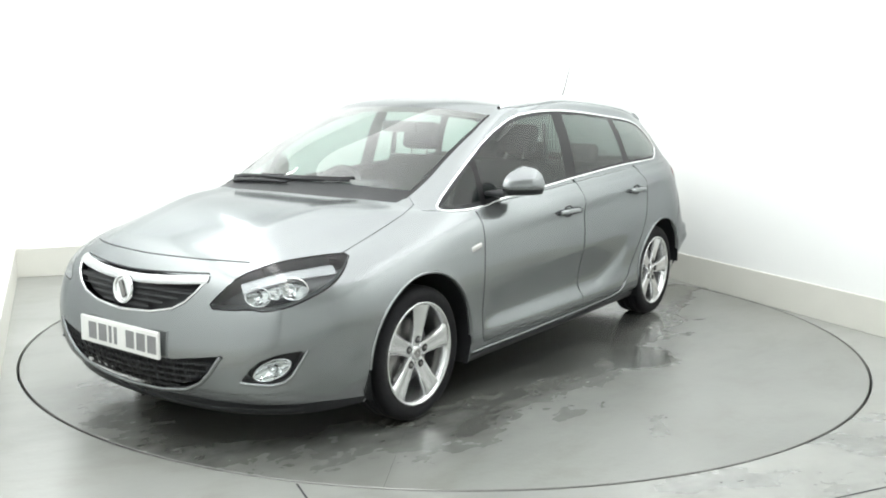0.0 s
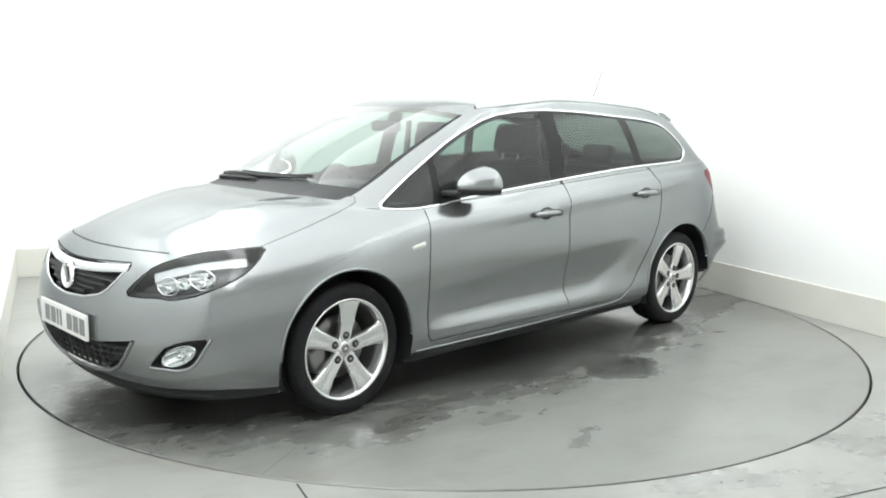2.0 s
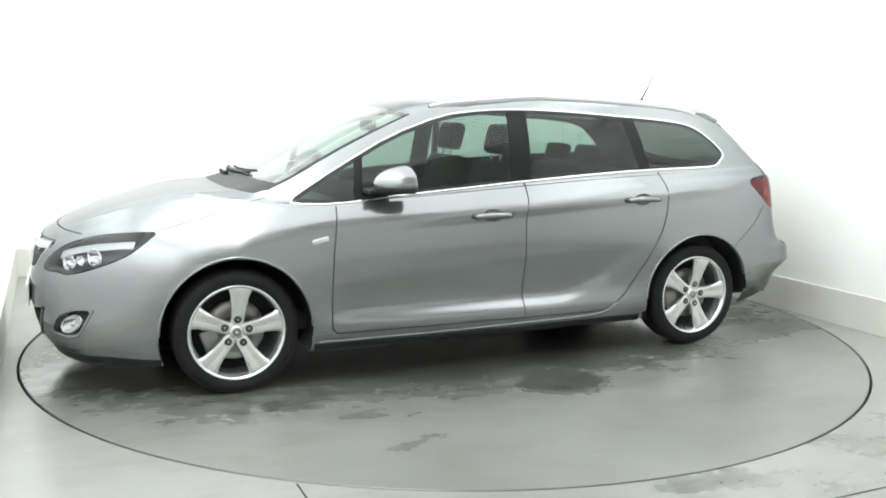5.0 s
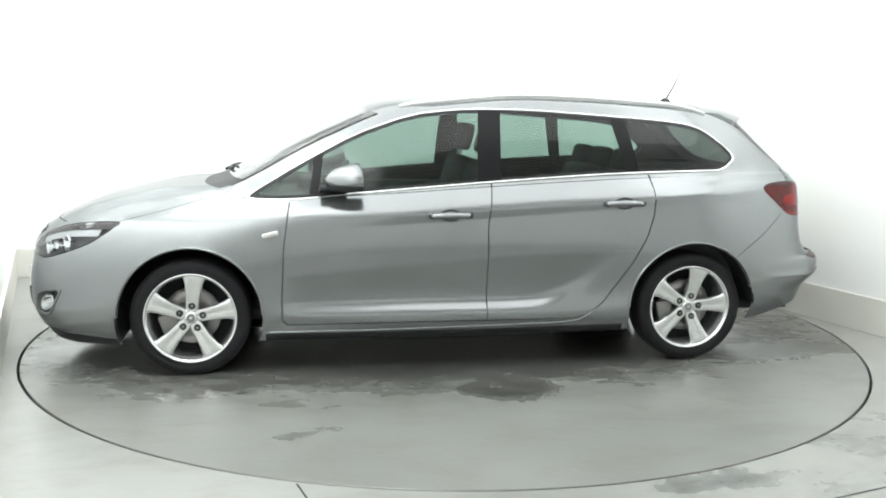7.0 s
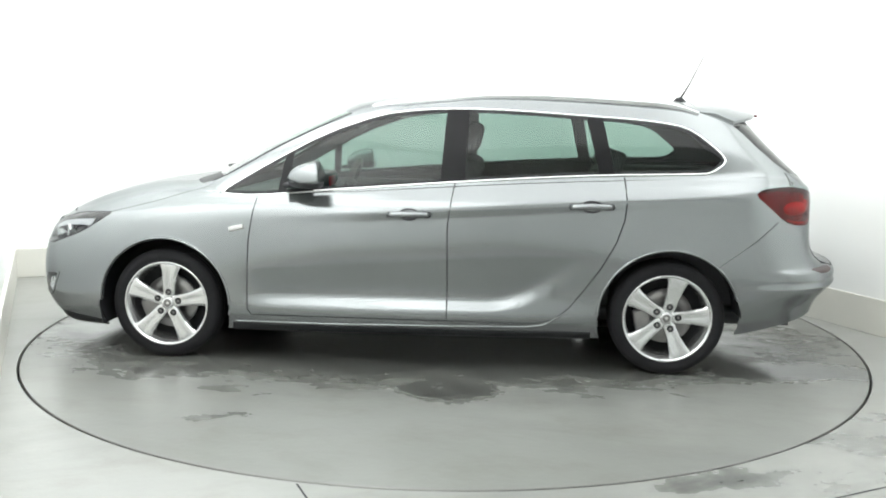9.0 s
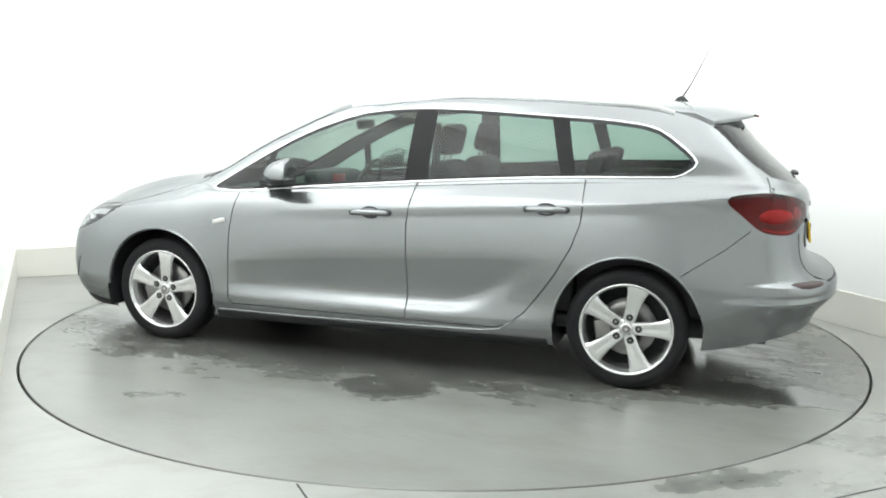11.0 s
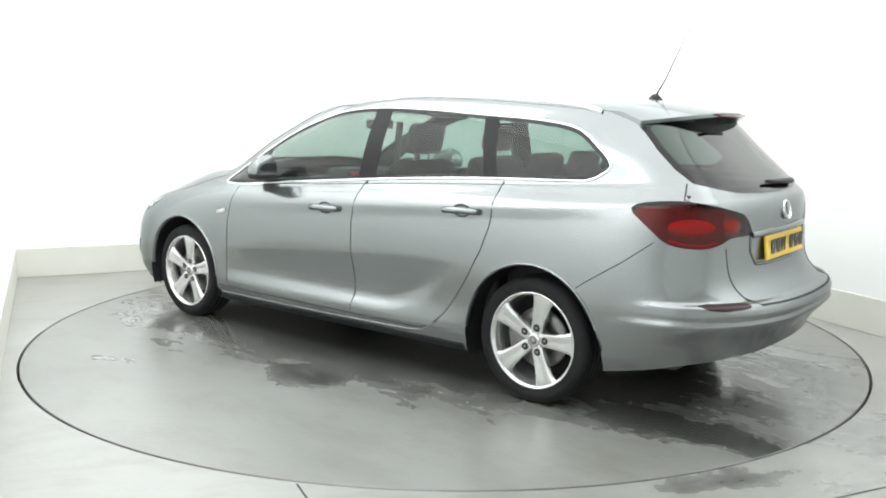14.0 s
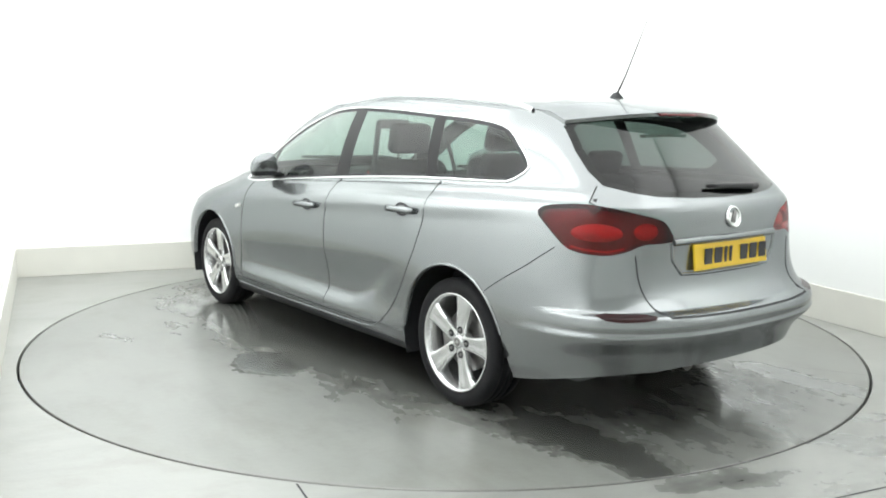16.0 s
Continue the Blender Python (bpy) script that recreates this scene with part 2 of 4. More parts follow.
def booth_floor():
    """The floor with the round hole in which the deck turns, in the booth's own axes."""
    bm = bmesh.new()
    corners = [(RIGHT, BACK), (LEFT, BACK), (LEFT, FRONT), (RIGHT, FRONT)]
    angles = sorted([2 * math.pi * k / 160 for k in range(160)] + [math.atan2(b, a) % (2 * math.pi) for a, b in corners])
    ring, rim, deep = [], [], []
    for t in angles:
        c, s = math.cos(t), math.sin(t)
        k = min(((RIGHT if c > 0 else LEFT) / c) if abs(c) > 1e-9 else 1e9, ((BACK if s > 0 else FRONT) / s) if abs(s) > 1e-9 else 1e9)
        ring.append(bm.verts.new((R_HOLE * c, R_HOLE * s, 0)))
        rim.append(bm.verts.new((k * c, k * s, 0)))
        deep.append(bm.verts.new((R_HOLE * c, R_HOLE * s, -0.12)))
    n = len(angles)
    for i in range(n):
        j = (i + 1) % n
        bm.faces.new((ring[i], rim[i], rim[j], ring[j]))
        bm.faces.new((deep[i], ring[i], ring[j], deep[j]))
    bmesh.ops.recalc_face_normals(bm, faces=bm.faces[:])
    ob = part("floor", bm, FLOOR, None, "", False, pose(0, 0, 0, 0, 0, YAW))
    tagged(ob, "grey painted concrete floor with damp scuffed patches", "floor", kind="structure")
    pit = part("gap_bottom", moved(disc(2.6, -0.12, 96), pose(0, 0, 0, 90, 0, 0)), PIT, ob)
    pit.matrix_basis = pose(0, 0, -0.12)
    return ob


booth_floor()
slab("wall_back", LEFT - 0.15, RIGHT + 0.15, BACK, BACK + 0.15, 0, TALL, WALL, "plain white painted booth wall")
slab("wall_left", LEFT - 0.15, LEFT, FRONT, BACK, 0, TALL, WALL, "plain white painted booth wall")
slab("wall_right", RIGHT, RIGHT + 0.15, FRONT, BACK, 0, TALL, WALL, "plain white painted booth wall")
# Front wall and ceiling: never in view, added to close the booth's light.
slab("wall_front", LEFT - 0.15, RIGHT + 0.15, FRONT - 0.15, FRONT, 0, TALL, WALL, "plain white painted booth wall")
slab("ceiling", LEFT - 0.15, RIGHT + 0.15, FRONT - 0.15, BACK + 0.15, TALL, TALL + 0.15, WALL, "plain white ceiling, out of view, added to close the booth")

PLINTH_H = 0.232
slab("baseboard_back", LEFT, RIGHT, BACK - 0.03, BACK - 0.002, 0, PLINTH_H, PLINTH, "cream painted board along the foot of the wall", 0.004)
slab("baseboard_left", LEFT + 0.002, LEFT + 0.03, FRONT, BACK - 0.033, 0, PLINTH_H, PLINTH, "cream painted board along the foot of the wall", 0.004)
slab("baseboard_right", RIGHT - 0.012, RIGHT - 0.001, FRONT, BACK - 0.033, 0, PLINTH_H, PLINTH, "cream painted board along the foot of the wall", 0.004)


# ---------------------------------------------------------------- the turntable
def turntable():
    top = thing("turntable", "round grey turntable deck, wet and stained, flush with the floor", "turntable")
    bm = bmesh.new()
    rows = [[bm.verts.new((r * math.cos(2 * math.pi * k / 160), r * math.sin(2 * math.pi * k / 160), z)) for k in range(160)]
            for r, z in ((R_DISC, -0.08), (R_DISC, -0.003), (R_DISC - 0.003, 0.0))]
    for p, q in zip(rows, rows[1:]):
        for k in range(160):
            bm.faces.new((p[k], p[(k + 1) % 160], q[(k + 1) % 160], q[k]))
    part("edge_ring", bm, STEEL, top, "thin worn steel edge", False)
    for half in (0, 1):
        bm = bmesh.new()
        lim = [(R_DISC - 0.0035) * Vector((math.cos(a), math.sin(a), 0)) for a in np.linspace(0, math.pi, 81)]
        m = pose(0, 0, 0, 0, 0, 39.5 + 180 * half)
        bm.faces.new([bm.verts.new(m @ (v + Vector((0, .0007, 0)))) for v in lim])
        part("deck_plate", bm, DECK, top, "wet grey deck plate with the car's shade painted in", False)
    under = moved(disc(R_DISC - 0.01, 0, 80), pose(0, 0, -0.006, 90, 0, 0))
    part("deck_bed", under, PIT, top)
    return top


# ---------------------------------------------------------------- the car's skin
RINGS = (
    ("2.15,0,.15 2.12,.34,.15 2.04,.58,.155 1.9,.74,.16 1.64,.83,.165 1.34,.86,.17 .95,.84,.175 .4,.83,.175 -.2,.83,.175 "
     "-.8,.83,.18 -1.34,.85,.2 -1.72,.80,.22 -2.05,.70,.29 -2.21,.42,.312 -2.25,0,.315"),
    ("2.235,0,.26 2.203,.36,.26 2.12,.62,.26 1.95,.79,.265 1.66,.875,.27 1.34,.895,.27 .95,.885,.27 .4,.886,.265 -.2,.888,.27 "
     "-.8,.885,.275 -1.34,.895,.29 -1.74,.855,.33 -2.08,.72,.40 -2.255,.415,.42 -2.29,0,.42"),
    ("2.26,0,.42 2.23,.36,.42 2.15,.62,.42 1.98,.79,.42 1.67,.88,.42 1.34,.905,.42 .95,.885,.42 .4,.864,.42 -.2,.862,.42 "
     "-.8,.868,.42 -1.34,.905,.44 -1.75,.875,.47 -2.115,.74,.52 -2.295,.42,.54 -2.335,0,.545"),
    ("2.243,0,.58 2.206,.35,.58 2.13,.6,.59 1.97,.77,.60 1.68,.865,.61 1.34,.9,.62 .95,.885,.62 .4,.882,.63 -.2,.882,.645 "
     "-.8,.885,.66 -1.34,.9,.66 -1.75,.86,.67 -2.06,.71,.65 -2.165,.4,.645 -2.195,0,.645"),
    ("2.185,0,.712 2.155,.33,.712 2.055,.56,.716 1.905,.70,.726 1.68,.785,.748 1.34,.845,.775 .95,.86,.80 .4,.862,.83 -.2,.862,.865 "
     "-.8,.857,.90 -1.34,.85,.925 -1.75,.79,.94 -2.06,.65,.94 -2.17,.36,.94 -2.2,0,.94"),
    ("1.91,0,.850 1.885,.3,.845 1.8,.5,.828 1.69,.61,.822 1.5,.69,.832 1.28,.75,.855 .97,.80,.875 .4,.82,.90 -.2,.824,.935 "
     "-.8,.815,.97 -1.33,.797,.99 -1.74,.745,1.0 -2.03,.63,1.0 -2.13,.35,1.0 -2.16,0,1.0"),
    ("1.58,0,.932 1.56,.3,.930 1.50,.48,.923 1.42,.58,.915 1.31,.65,.91 1.16,.715,.904 .93,.77,.903 .4,.793,.925 -.2,.796,.965 "
     "-.8,.788,1.0 -1.32,.768,1.02 -1.72,.725,1.035 -2.0,.622,1.035 -2.105,.35,1.03 -2.135,0,1.025"),
    ("1.255,0,.965 1.245,.3,.962 1.21,.5,.955 1.15,.61,.950 1.08,.68,.938 .99,.725,.922 .84,.755,.912 .4,.772,.94 -.2,.774,.985 "
     "-.8,.765,1.02 -1.3,.745,1.045 -1.7,.70,1.06 -1.97,.61,1.06 -2.08,.35,1.055 -2.11,0,1.05"),
    ("0.88,0,1.192 .87,.3,1.187 .83,.5,1.172 .775,.6,1.156 .715,.648,1.139 .64,.675,1.12 .53,.698,1.11 .22,.718,1.13 -.2,.724,1.17 "
     "-.8,.714,1.19 -1.25,.697,1.2 -1.58,.66,1.205 -1.82,.565,1.21 -1.91,.33,1.215 -1.93,0,1.215"),
    ("0.46,0,1.385 .445,.3,1.378 .41,.49,1.36 .36,.565,1.345 .30,.595,1.337 .21,.605,1.33 .11,.625,1.337 -.06,.635,1.352 -.35,.64,1.37 "
     "-.8,.633,1.362 -1.2,.615,1.347 -1.48,.58,1.338 -1.67,.50,1.35 -1.76,.3,1.378 -1.78,0,1.385"),
    ("0.27,0,1.428 0.255,0.274,1.426 0.21,0.41,1.418 0.16,0.485,1.408 0.1,0.515,1.405 0.03,0.53,1.406 -0.05,0.541,1.412 -0.17,0.547,1.422 "
     "-0.4,0.553,1.44 -0.8,0.547,1.434 -1.15,0.53,1.417 -1.38,0.49,1.408 -1.53,0.41,1.409 -1.6,0.251,1.421 -1.63,0,1.422"),
    ("0.08,0,1.452 .06,0,1.453 .03,0,1.455 0,0,1.457 -.04,0,1.459 -.09,0,1.462 -.15,0,1.464 -.25,0,1.468 -.45,0,1.472 "
     "-.8,0,1.469 -1.05,0,1.458 -1.2,0,1.45 -1.3,0,1.444 -1.36,0,1.44 -1.4,0,1.437"),
)
SUB_S, SUB_V = 14, 20


def catmull(P, sub):
    """Rows of P (with one ghost row at each end) joined by smooth curves, sub steps a span."""
    out = []
    for i in range(1, len(P) - 2):
        a, b, c, d = P[i - 1], P[i], P[i + 1], P[i + 2]
        for k in range(sub):
            t = k / sub
            out.append(0.5 * (2 * b + (c - a) * t + (2 * a - 5 * b + 4 * c - d) * t * t + (3 * b - a - 3 * c + d) * t ** 3))
    out.append(P[-2])
    return np.array(out)


def skin_grid():
    """Points [ring step, station step] of the left half of the skin."""
    flip = np.array([1, -1, 1.0])
    N = np.array([[[float(a) for a in p.split(",")] for p in r.split()] for r in RINGS])
    N = np.concatenate([N[:, 1:2] * flip, N, N[:, -2:-1] * flip], axis=1)
    G = np.swapaxes(catmull(np.swapaxes(N, 0, 1), SUB_S), 0, 1)
    G = np.concatenate([2 * G[:1] - G[1:2], G, G[-2:-1] * flip], axis=0)
    G = catmull(G, SUB_V // 2)
    for _ in range(22):
        E = np.concatenate([G[:, 1:2] * flip, G, G[:, -2:-1] * flip], axis=1)
        E = np.concatenate([2 * E[:1] - E[1:2], E, E[-2:-1] * flip], axis=0)
        G = 0.5 * G + 0.125 * (E[:-2, 1:-1] + E[2:, 1:-1] + E[1:-1, :-2] + E[1:-1, 2:])
    G = catmull(np.concatenate([2 * G[:1] - G[1:2], G, G[-2:-1] * flip], axis=0), 2)
    G[:, 0, 1] = G[:, -1, 1] = 0
    G[-1, :, 1] = 0
    # the hollow along the foot of the doors, sharp above, swept up at its rear end
    x, y, z = G[..., 0], G[..., 1], G[..., 2]
    top = 0.572 - 0.075 * np.clip(x, -0.6, 1)
    foot = 0.305 + 0.31 * np.clip((-0.42 - x) / 0.48, 0, 1) ** 1.8
    fold = np.clip((top - z) / 0.24, 0, 1)
    fall = np.clip((z - foot) / 0.075, 0, 1)
    ends = np.clip((x + 0.95) / 0.06, 0, 1) * np.clip((0.90 - x) / 0.12, 0, 1)
    soft = lambda q: q * q * (3 - 2 * q)
    G[..., 1] = y - np.where(y > 0.8, 0.028 * fold ** 0.85 * soft(fall) * soft(ends), 0)
    # the line through the door handles
    line = 0.842 - 0.063 * x
    ridge = np.clip(1 - np.abs(z - line) / np.where(z > line, 0.07, 0.05), 0, 1) * np.clip((x + 1.75) / 0.3, 0, 1) * np.clip((0.75 - x) / 0.5, 0, 1)
    G[..., 1] += np.where(G[..., 1] > 0.7, 0.012 * ridge, 0)
    # two soft folds along the bonnet
    fold_y = 0.36 + 0.14 * (2.1 - x)
    ridge = np.clip(1 - np.abs(y - fold_y) / 0.10, 0, 1) * np.clip((x - 1.15) / 0.25, 0, 1) * np.clip((2.12 - x) / 0.2, 0, 1) * (z > 0.74)
    G[..., 2] += 0.009 * ridge
    # the step along the top of the rear bumper
    x, y, z = G[..., 0], G[..., 1], G[..., 2]
    out = soft(np.clip((0.572 - z) / 0.016, 0, 1)) * soft(np.clip((z - 0.33) / 0.2, 0, 1)) * soft(np.clip((-1.80 - x) / 0.3, 0, 1)) * 0.03
    # the lip along the bumper's lower half
    lip = np.where(z > 0.475, np.clip((0.497 - z) / 0.022, 0, 1), np.clip((z - 0.37) / 0.105, 0, 1))
    out = out + 0.017 * soft(lip) * soft(np.clip((-1.75 - x) / 0.25, 0, 1))
    away = np.hypot(x + 1.3, y) + 1e-6
    G[..., 0], G[..., 1] = x + out * (x + 1.3) / away, y + out * y / away
    for _ in range(2):
        G[1:-1, 1:-1] = 0.64 * G[1:-1, 1:-1] + 0.15 * (G[1:-1, :-2] + G[1:-1, 2:]) + 0.03 * (G[:-2, 1:-1] + G[2:, 1:-1])
    return G


S2 = math.sqrt(0.5)
VIEWS = {                                     # the plane in which an outline is drawn: its two axes and the way it looks in
    "side": (Vector((1, 0, 0)), Vector((0, 0, 1)), Vector((0, -1, 0))),
    "top": (Vector((1, 0, 0)), Vector((0, 1, 0)), Vector((0, 0, -1))),
    "front": (Vector((0, 1, 0)), Vector((0, 0, 1)), Vector((-1, 0, 0))),
    "rear": (Vector((0, 1, 0)), Vector((0, 0, 1)), Vector((1, 0, 0))),
    "nose": (Vector((-S2, S2, 0)), Vector((0, 0, 1)), Vector((-S2, -S2, 0))),
    "tail": (Vector((S2, S2, 0)), Vector((0, 0, 1)), Vector((S2, -S2, 0))),
}
MIRROR = Matrix.Diagonal((1, -1, 1, 1))


def rounded(poly, times=2):
    """An outline with its corners cut softly."""
    for _ in range(times):
        out = []
        for i, p in enumerate(poly):
            q = poly[(i + 1) % len(poly)]
            out += [(p[0] * 0.78 + q[0] * 0.22, p[1] * 0.78 + q[1] * 0.22), (p[0] * 0.22 + q[0] * 0.78, p[1] * 0.22 + q[1] * 0.78)]
        poly = out
    return poly


def smooth_loop(poly, sub=3):
    """A smooth closed outline through the points."""
    P = np.array(poly, float)
    P = np.concatenate([P[-1:], P, P[:2]])
    return [tuple(p) for p in catmull(P, sub)[:-1]]


def inward(poly, d):
    """A clockwise outline drawn in by d."""
    out, n = [], len(poly)
    for i in range(n):
        p, q, r = (Vector(poly[k % n]) for k in (i - 1, i, i + 1))
        a, b = (q - p).normalized(), (r - q).normalized()
        m = (Vector((a.y, -a.x)) + Vector((b.y, -b.x))).normalized()
        out.append(tuple(q + m * min(d / max(m.dot(Vector((a.y, -a.x))), .5), 2 * d)))
    return out


def inside(poly, a, b):
    hit = False
    for (x0, y0), (x1, y1) in zip(poly, poly[1:] + poly[:1]):
        if (y0 > b) != (y1 > b) and a < (x1 - x0) * (b - y0) / (y1 - y0) + x0:
            hit = not hit
    return hit


SKINS = []


def panel(ob):
    """Gives a panel cut from the skin the skin's own smooth normals."""
    me = ob.data
    me.normals_split_custom_set_from_vertices([SKINS[0].normal_at(v.co) for v in me.vertices])
    return ob


class Skin:
    """The left half of the skin, cut along outlines and handed out piece by piece."""

    def __init__(self):
        G = skin_grid()
        bm = self.bm = bmesh.new()
        self.v, self.s = bm.faces.layers.int.new("v"), bm.faces.layers.int.new("s")
        rows = [[bm.verts.new(p) for p in r] for r in G]
        for j in range(len(rows) - 1):
            for i in range(len(rows[0]) - 1):
                loop = [rows[j][i], rows[j][i + 1], rows[j + 1][i + 1], rows[j + 1][i]]
                f = bm.faces.new(loop)
                f[self.v], f[self.s] = j, i
        bm.normal_update()
        self.tree = BVHTree.FromBMesh(bm)
        n = len(rows[0])
        self.co = [v.co.copy() for v in bm.verts]
        self.no = []
        for k, v in enumerate(bm.verts):
            m = v.normal.copy()
            if abs(v.co.y) < 1e-6:
                m.y = 0
            self.no.append(m.normalized())
        self.tris = [t for j in range(len(rows) - 1) for i in range(n - 1) for a in (j * n + i,) for t in ((a, a + 1, a + n + 1), (a, a + n + 1, a + n))]
        self.fine = BVHTree.FromPolygons(self.co, self.tris)
        SKINS.append(self)

    def normal_at(self, p):
        """The smooth normal of the uncut skin beside a place."""
        q = Vector((p.x, abs(p.y), p.z))
        hit, _, k, _ = self.fine.find_nearest(q)
        tri = self.tris[k]
        w = poly_3d_calc([self.co[i] for i in tri], hit)
        m = sum((self.no[i] * a for i, a in zip(tri, w)), Vector()).normalized()
        if abs(p.y) < 1e-5:
            m.y = 0
        elif p.y < 0:
            m.y = -m.y
        return m

    def land(self, view, a, b):
        """The place and the outward normal of the skin where an outline's point meets it."""
        ea, eb, way = VIEWS[view]
        hit, n, _, _ = self.tree.ray_cast(ea * a + eb * b - way * 6, way)
        if hit is None:
            hit, n, _, _ = self.tree.find_nearest(ea * a + eb * b - way * 2.2)
        return hit, (-n if n.dot(way) > 0 else n)

    def cut(self, view, poly):
        """Cuts the skin along an outline; the faces within it."""
        ea, eb, way = VIEWS[view]
        bm = self.bm
        for (x0, y0), (x1, y1) in zip(poly, poly[1:] + poly[:1]):
            if math.hypot(x1 - x0, y1 - y0) < 1e-5:
                continue
            pad = 0.012
            ax, bx, ay, by = min(x0, x1) - pad, max(x0, x1) + pad, min(y0, y1) - pad, max(y0, y1) + pad
            near = []
            for f in bm.faces:
                if f.normal.dot(way) > -0.02:
                    continue
                us, vs = [v.co.dot(ea) for v in f.verts], [v.co.dot(eb) for v in f.verts]
                if max(us) > ax and min(us) < bx and max(vs) > ay and min(vs) < by:
                    near.append(f)
            if not near:
                continue
            geom = list({e for f in near for e in f.edges}) + near + list({v for f in near for v in f.verts})
            bmesh.ops.bisect_plane(bm, geom=geom, plane_co=ea * x0 + eb * y0, plane_no=ea * (y1 - y0) - eb * (x1 - x0), dist=1e-5)
        bm.normal_update()
        out = []
        for f in bm.faces:
            if f.normal.dot(way) < -0.02:
                c = f.calc_center_median()
                if inside(poly, c.dot(ea), c.dot(eb)):
                    out.append(f)
        return out

    def take(self, faces):
        """Takes faces off the skin, as a mesh of their own."""
        out, seen = bmesh.new(), {}
        for f in faces:
            for v in f.verts:
                if v not in seen:
                    seen[v] = out.verts.new(v.co)
            out.faces.new([seen[v] for v in f.verts])
        bmesh.ops.delete(self.bm, geom=faces, context="FACES")
        bmesh.ops.remove_doubles(out, verts=out.verts[:], dist=4e-4)
        bmesh.ops.dissolve_degenerate(out, edges=out.edges[:], dist=2e-4)
        return out


def islands(bm):
    """The separate pieces of a mesh, each as a mesh of its own."""
    bm.faces.index_update()
    left, out = set(bm.faces), []
    while left:
        ring, seen = [left.pop()], set()
        while ring:
            f = ring.pop()
            seen.add(f)
            for e in f.edges:
                for g in e.link_faces:
                    if g in left:
                        left.discard(g)
                        ring.append(g)
        bit, at = bmesh.new(), {}
        for f in sorted(seen, key=lambda f: f.index):
            for v in f.verts:
                if v not in at:
                    at[v] = bit.verts.new(v.co)
            bit.faces.new([at[v] for v in f.verts])
        if len(seen) > 2:
            out.append(bit)
    bm.free()
    return out


def mirrored(bm):
    return moved(bm.copy(), MIRROR)


def whole(bm):
    """The left half with its mirror image, welded."""
    other = mirrored(bm)
    join(bm, other)
    bmesh.ops.remove_doubles(bm, verts=bm.verts[:], dist=1e-4)
    return bm


def shifted(bm, d):
    """A copy of a piece of skin, moved along its normals."""
    out = bm.copy()
    out.normal_update()
    for v, n in [(v, v.normal.copy()) for v in out.verts]:
        v.co += n * d
    return out


def pair(name, bm, mat, parent, label="", smooth=True):
    """A piece on both sides of the car."""
    other = mirrored(bm)
    parents = parent if isinstance(parent, tuple) else (parent, parent)
    return part(name, bm, mat, parents[0], label, smooth), part(name, other, mat, parents[1], label, smooth)


def strip(skin, view, line, width, height, closed=True, step=0.025, sink=0.004):
    """A rounded moulding along an outline on the skin."""
    pts = []
    n = len(line)
    for i in range(n if closed else n - 1):
        (x0, y0), (x1, y1) = line[i], line[(i + 1) % n]
        k = max(1, int(math.hypot(x1 - x0, y1 - y0) / step))
        pts += [(x0 + (x1 - x0) * t / k, y0 + (y1 - y0) * t / k) for t in range(k)]
    if not closed:
        pts.append(line[-1])
    land = [skin.land(view, a, b) for a, b in pts]
    bm = bmesh.new()
    rows, m = [], len(land)
    for i, (p, nrm) in enumerate(land):
        a, b = (land[i - 1][0], land[(i + 1) % m][0]) if closed else (land[max(i - 1, 0)][0], land[min(i + 1, m - 1)][0])
        t = (b - a).normalized()
        side = nrm.cross(t).normalized()
        rows.append([bm.verts.new(p + side * (width / 2 * math.cos(k)) + nrm * (height * math.sin(k) - (sink if k in (0, math.pi) else 0)))
                     for k in (0, 0.0001 + math.pi * 0.08, math.pi * 0.3, math.pi * 0.5, math.pi * 0.7, math.pi * 0.92, math.pi)])
    for i in range(m if closed else m - 1):
        p, q = rows[i], rows[(i + 1) % m]
        for k in range(6):
            bm.faces.new((p[k], p[k + 1], q[k + 1], q[k]))
    bmesh.ops.recalc_face_normals(bm, faces=bm.faces[:])
    return bm


# outlines on the skin
DLO = [(1.048, .897), (.845, .894), (.492, .929), (.075, .964), (-.224, .989), (-.706, 1.023), (-1.011, 1.039), (-1.45, 1.051), (-1.55, 1.055),
       (-1.638, 1.115), (-1.605, 1.165), (-1.465, 1.273), (-1.37, 1.304), (-1.184, 1.327), (-.871, 1.345), (-.532, 1.366), (-.257, 1.373),
       (-.03, 1.366), (.2, 1.336), (.503, 1.229), (.801, 1.067), (.979, .961), (1.05, .916)]
FRONT_DOOR = [(.838, .93), (.855, .80), (.873, .667), (.885, .4), (.884, .29), (.86, .262), (-.189, .262), (-.189, .5), (-.186, .767), (-.217, 1.01)]
REAR_DOOR = [(-.217, 1.01), (-.186, .767), (-.189, .5), (-.189, .262), (-.66, .262), (-.75, .285), (-.83, .35), (-.90, .44), (-.983, .559),
             (-1.06, .70), (-1.10, .82), (-1.108, .9), (-1.095, 1.06)]
HEADLAMP = [(-1.226, .594), (-1.16, .665), (-1.097, .715), (-.98, .752), (-.892, .766), (-.781, .776), (-.665, .780), (-.688, .73), (-.73, .684),
            (-.79, .652), (-.852, .628), (-.92, .606), (-1.0, .592), (-1.06, .600), (-1.12, .594)]
TAIL_LAMP = [(-.705, .95), (-.747, .982), (-.896, .995), (-1.0, .985), (-1.099, .964), (-1.2, .938), (-1.242, .918), (-1.287, .839), (-1.22, .832),
             (-1.149, .834), (-1.08, .805), (-1.001, .790), (-.90, .796), (-.833, .814), (-.762, .886)]
FOG = [(-1.107, .308), (-1.045, .395), (-.96, .433), (-.837, .443), (-.897, .346), (-.93, .318), (-.98, .306)]
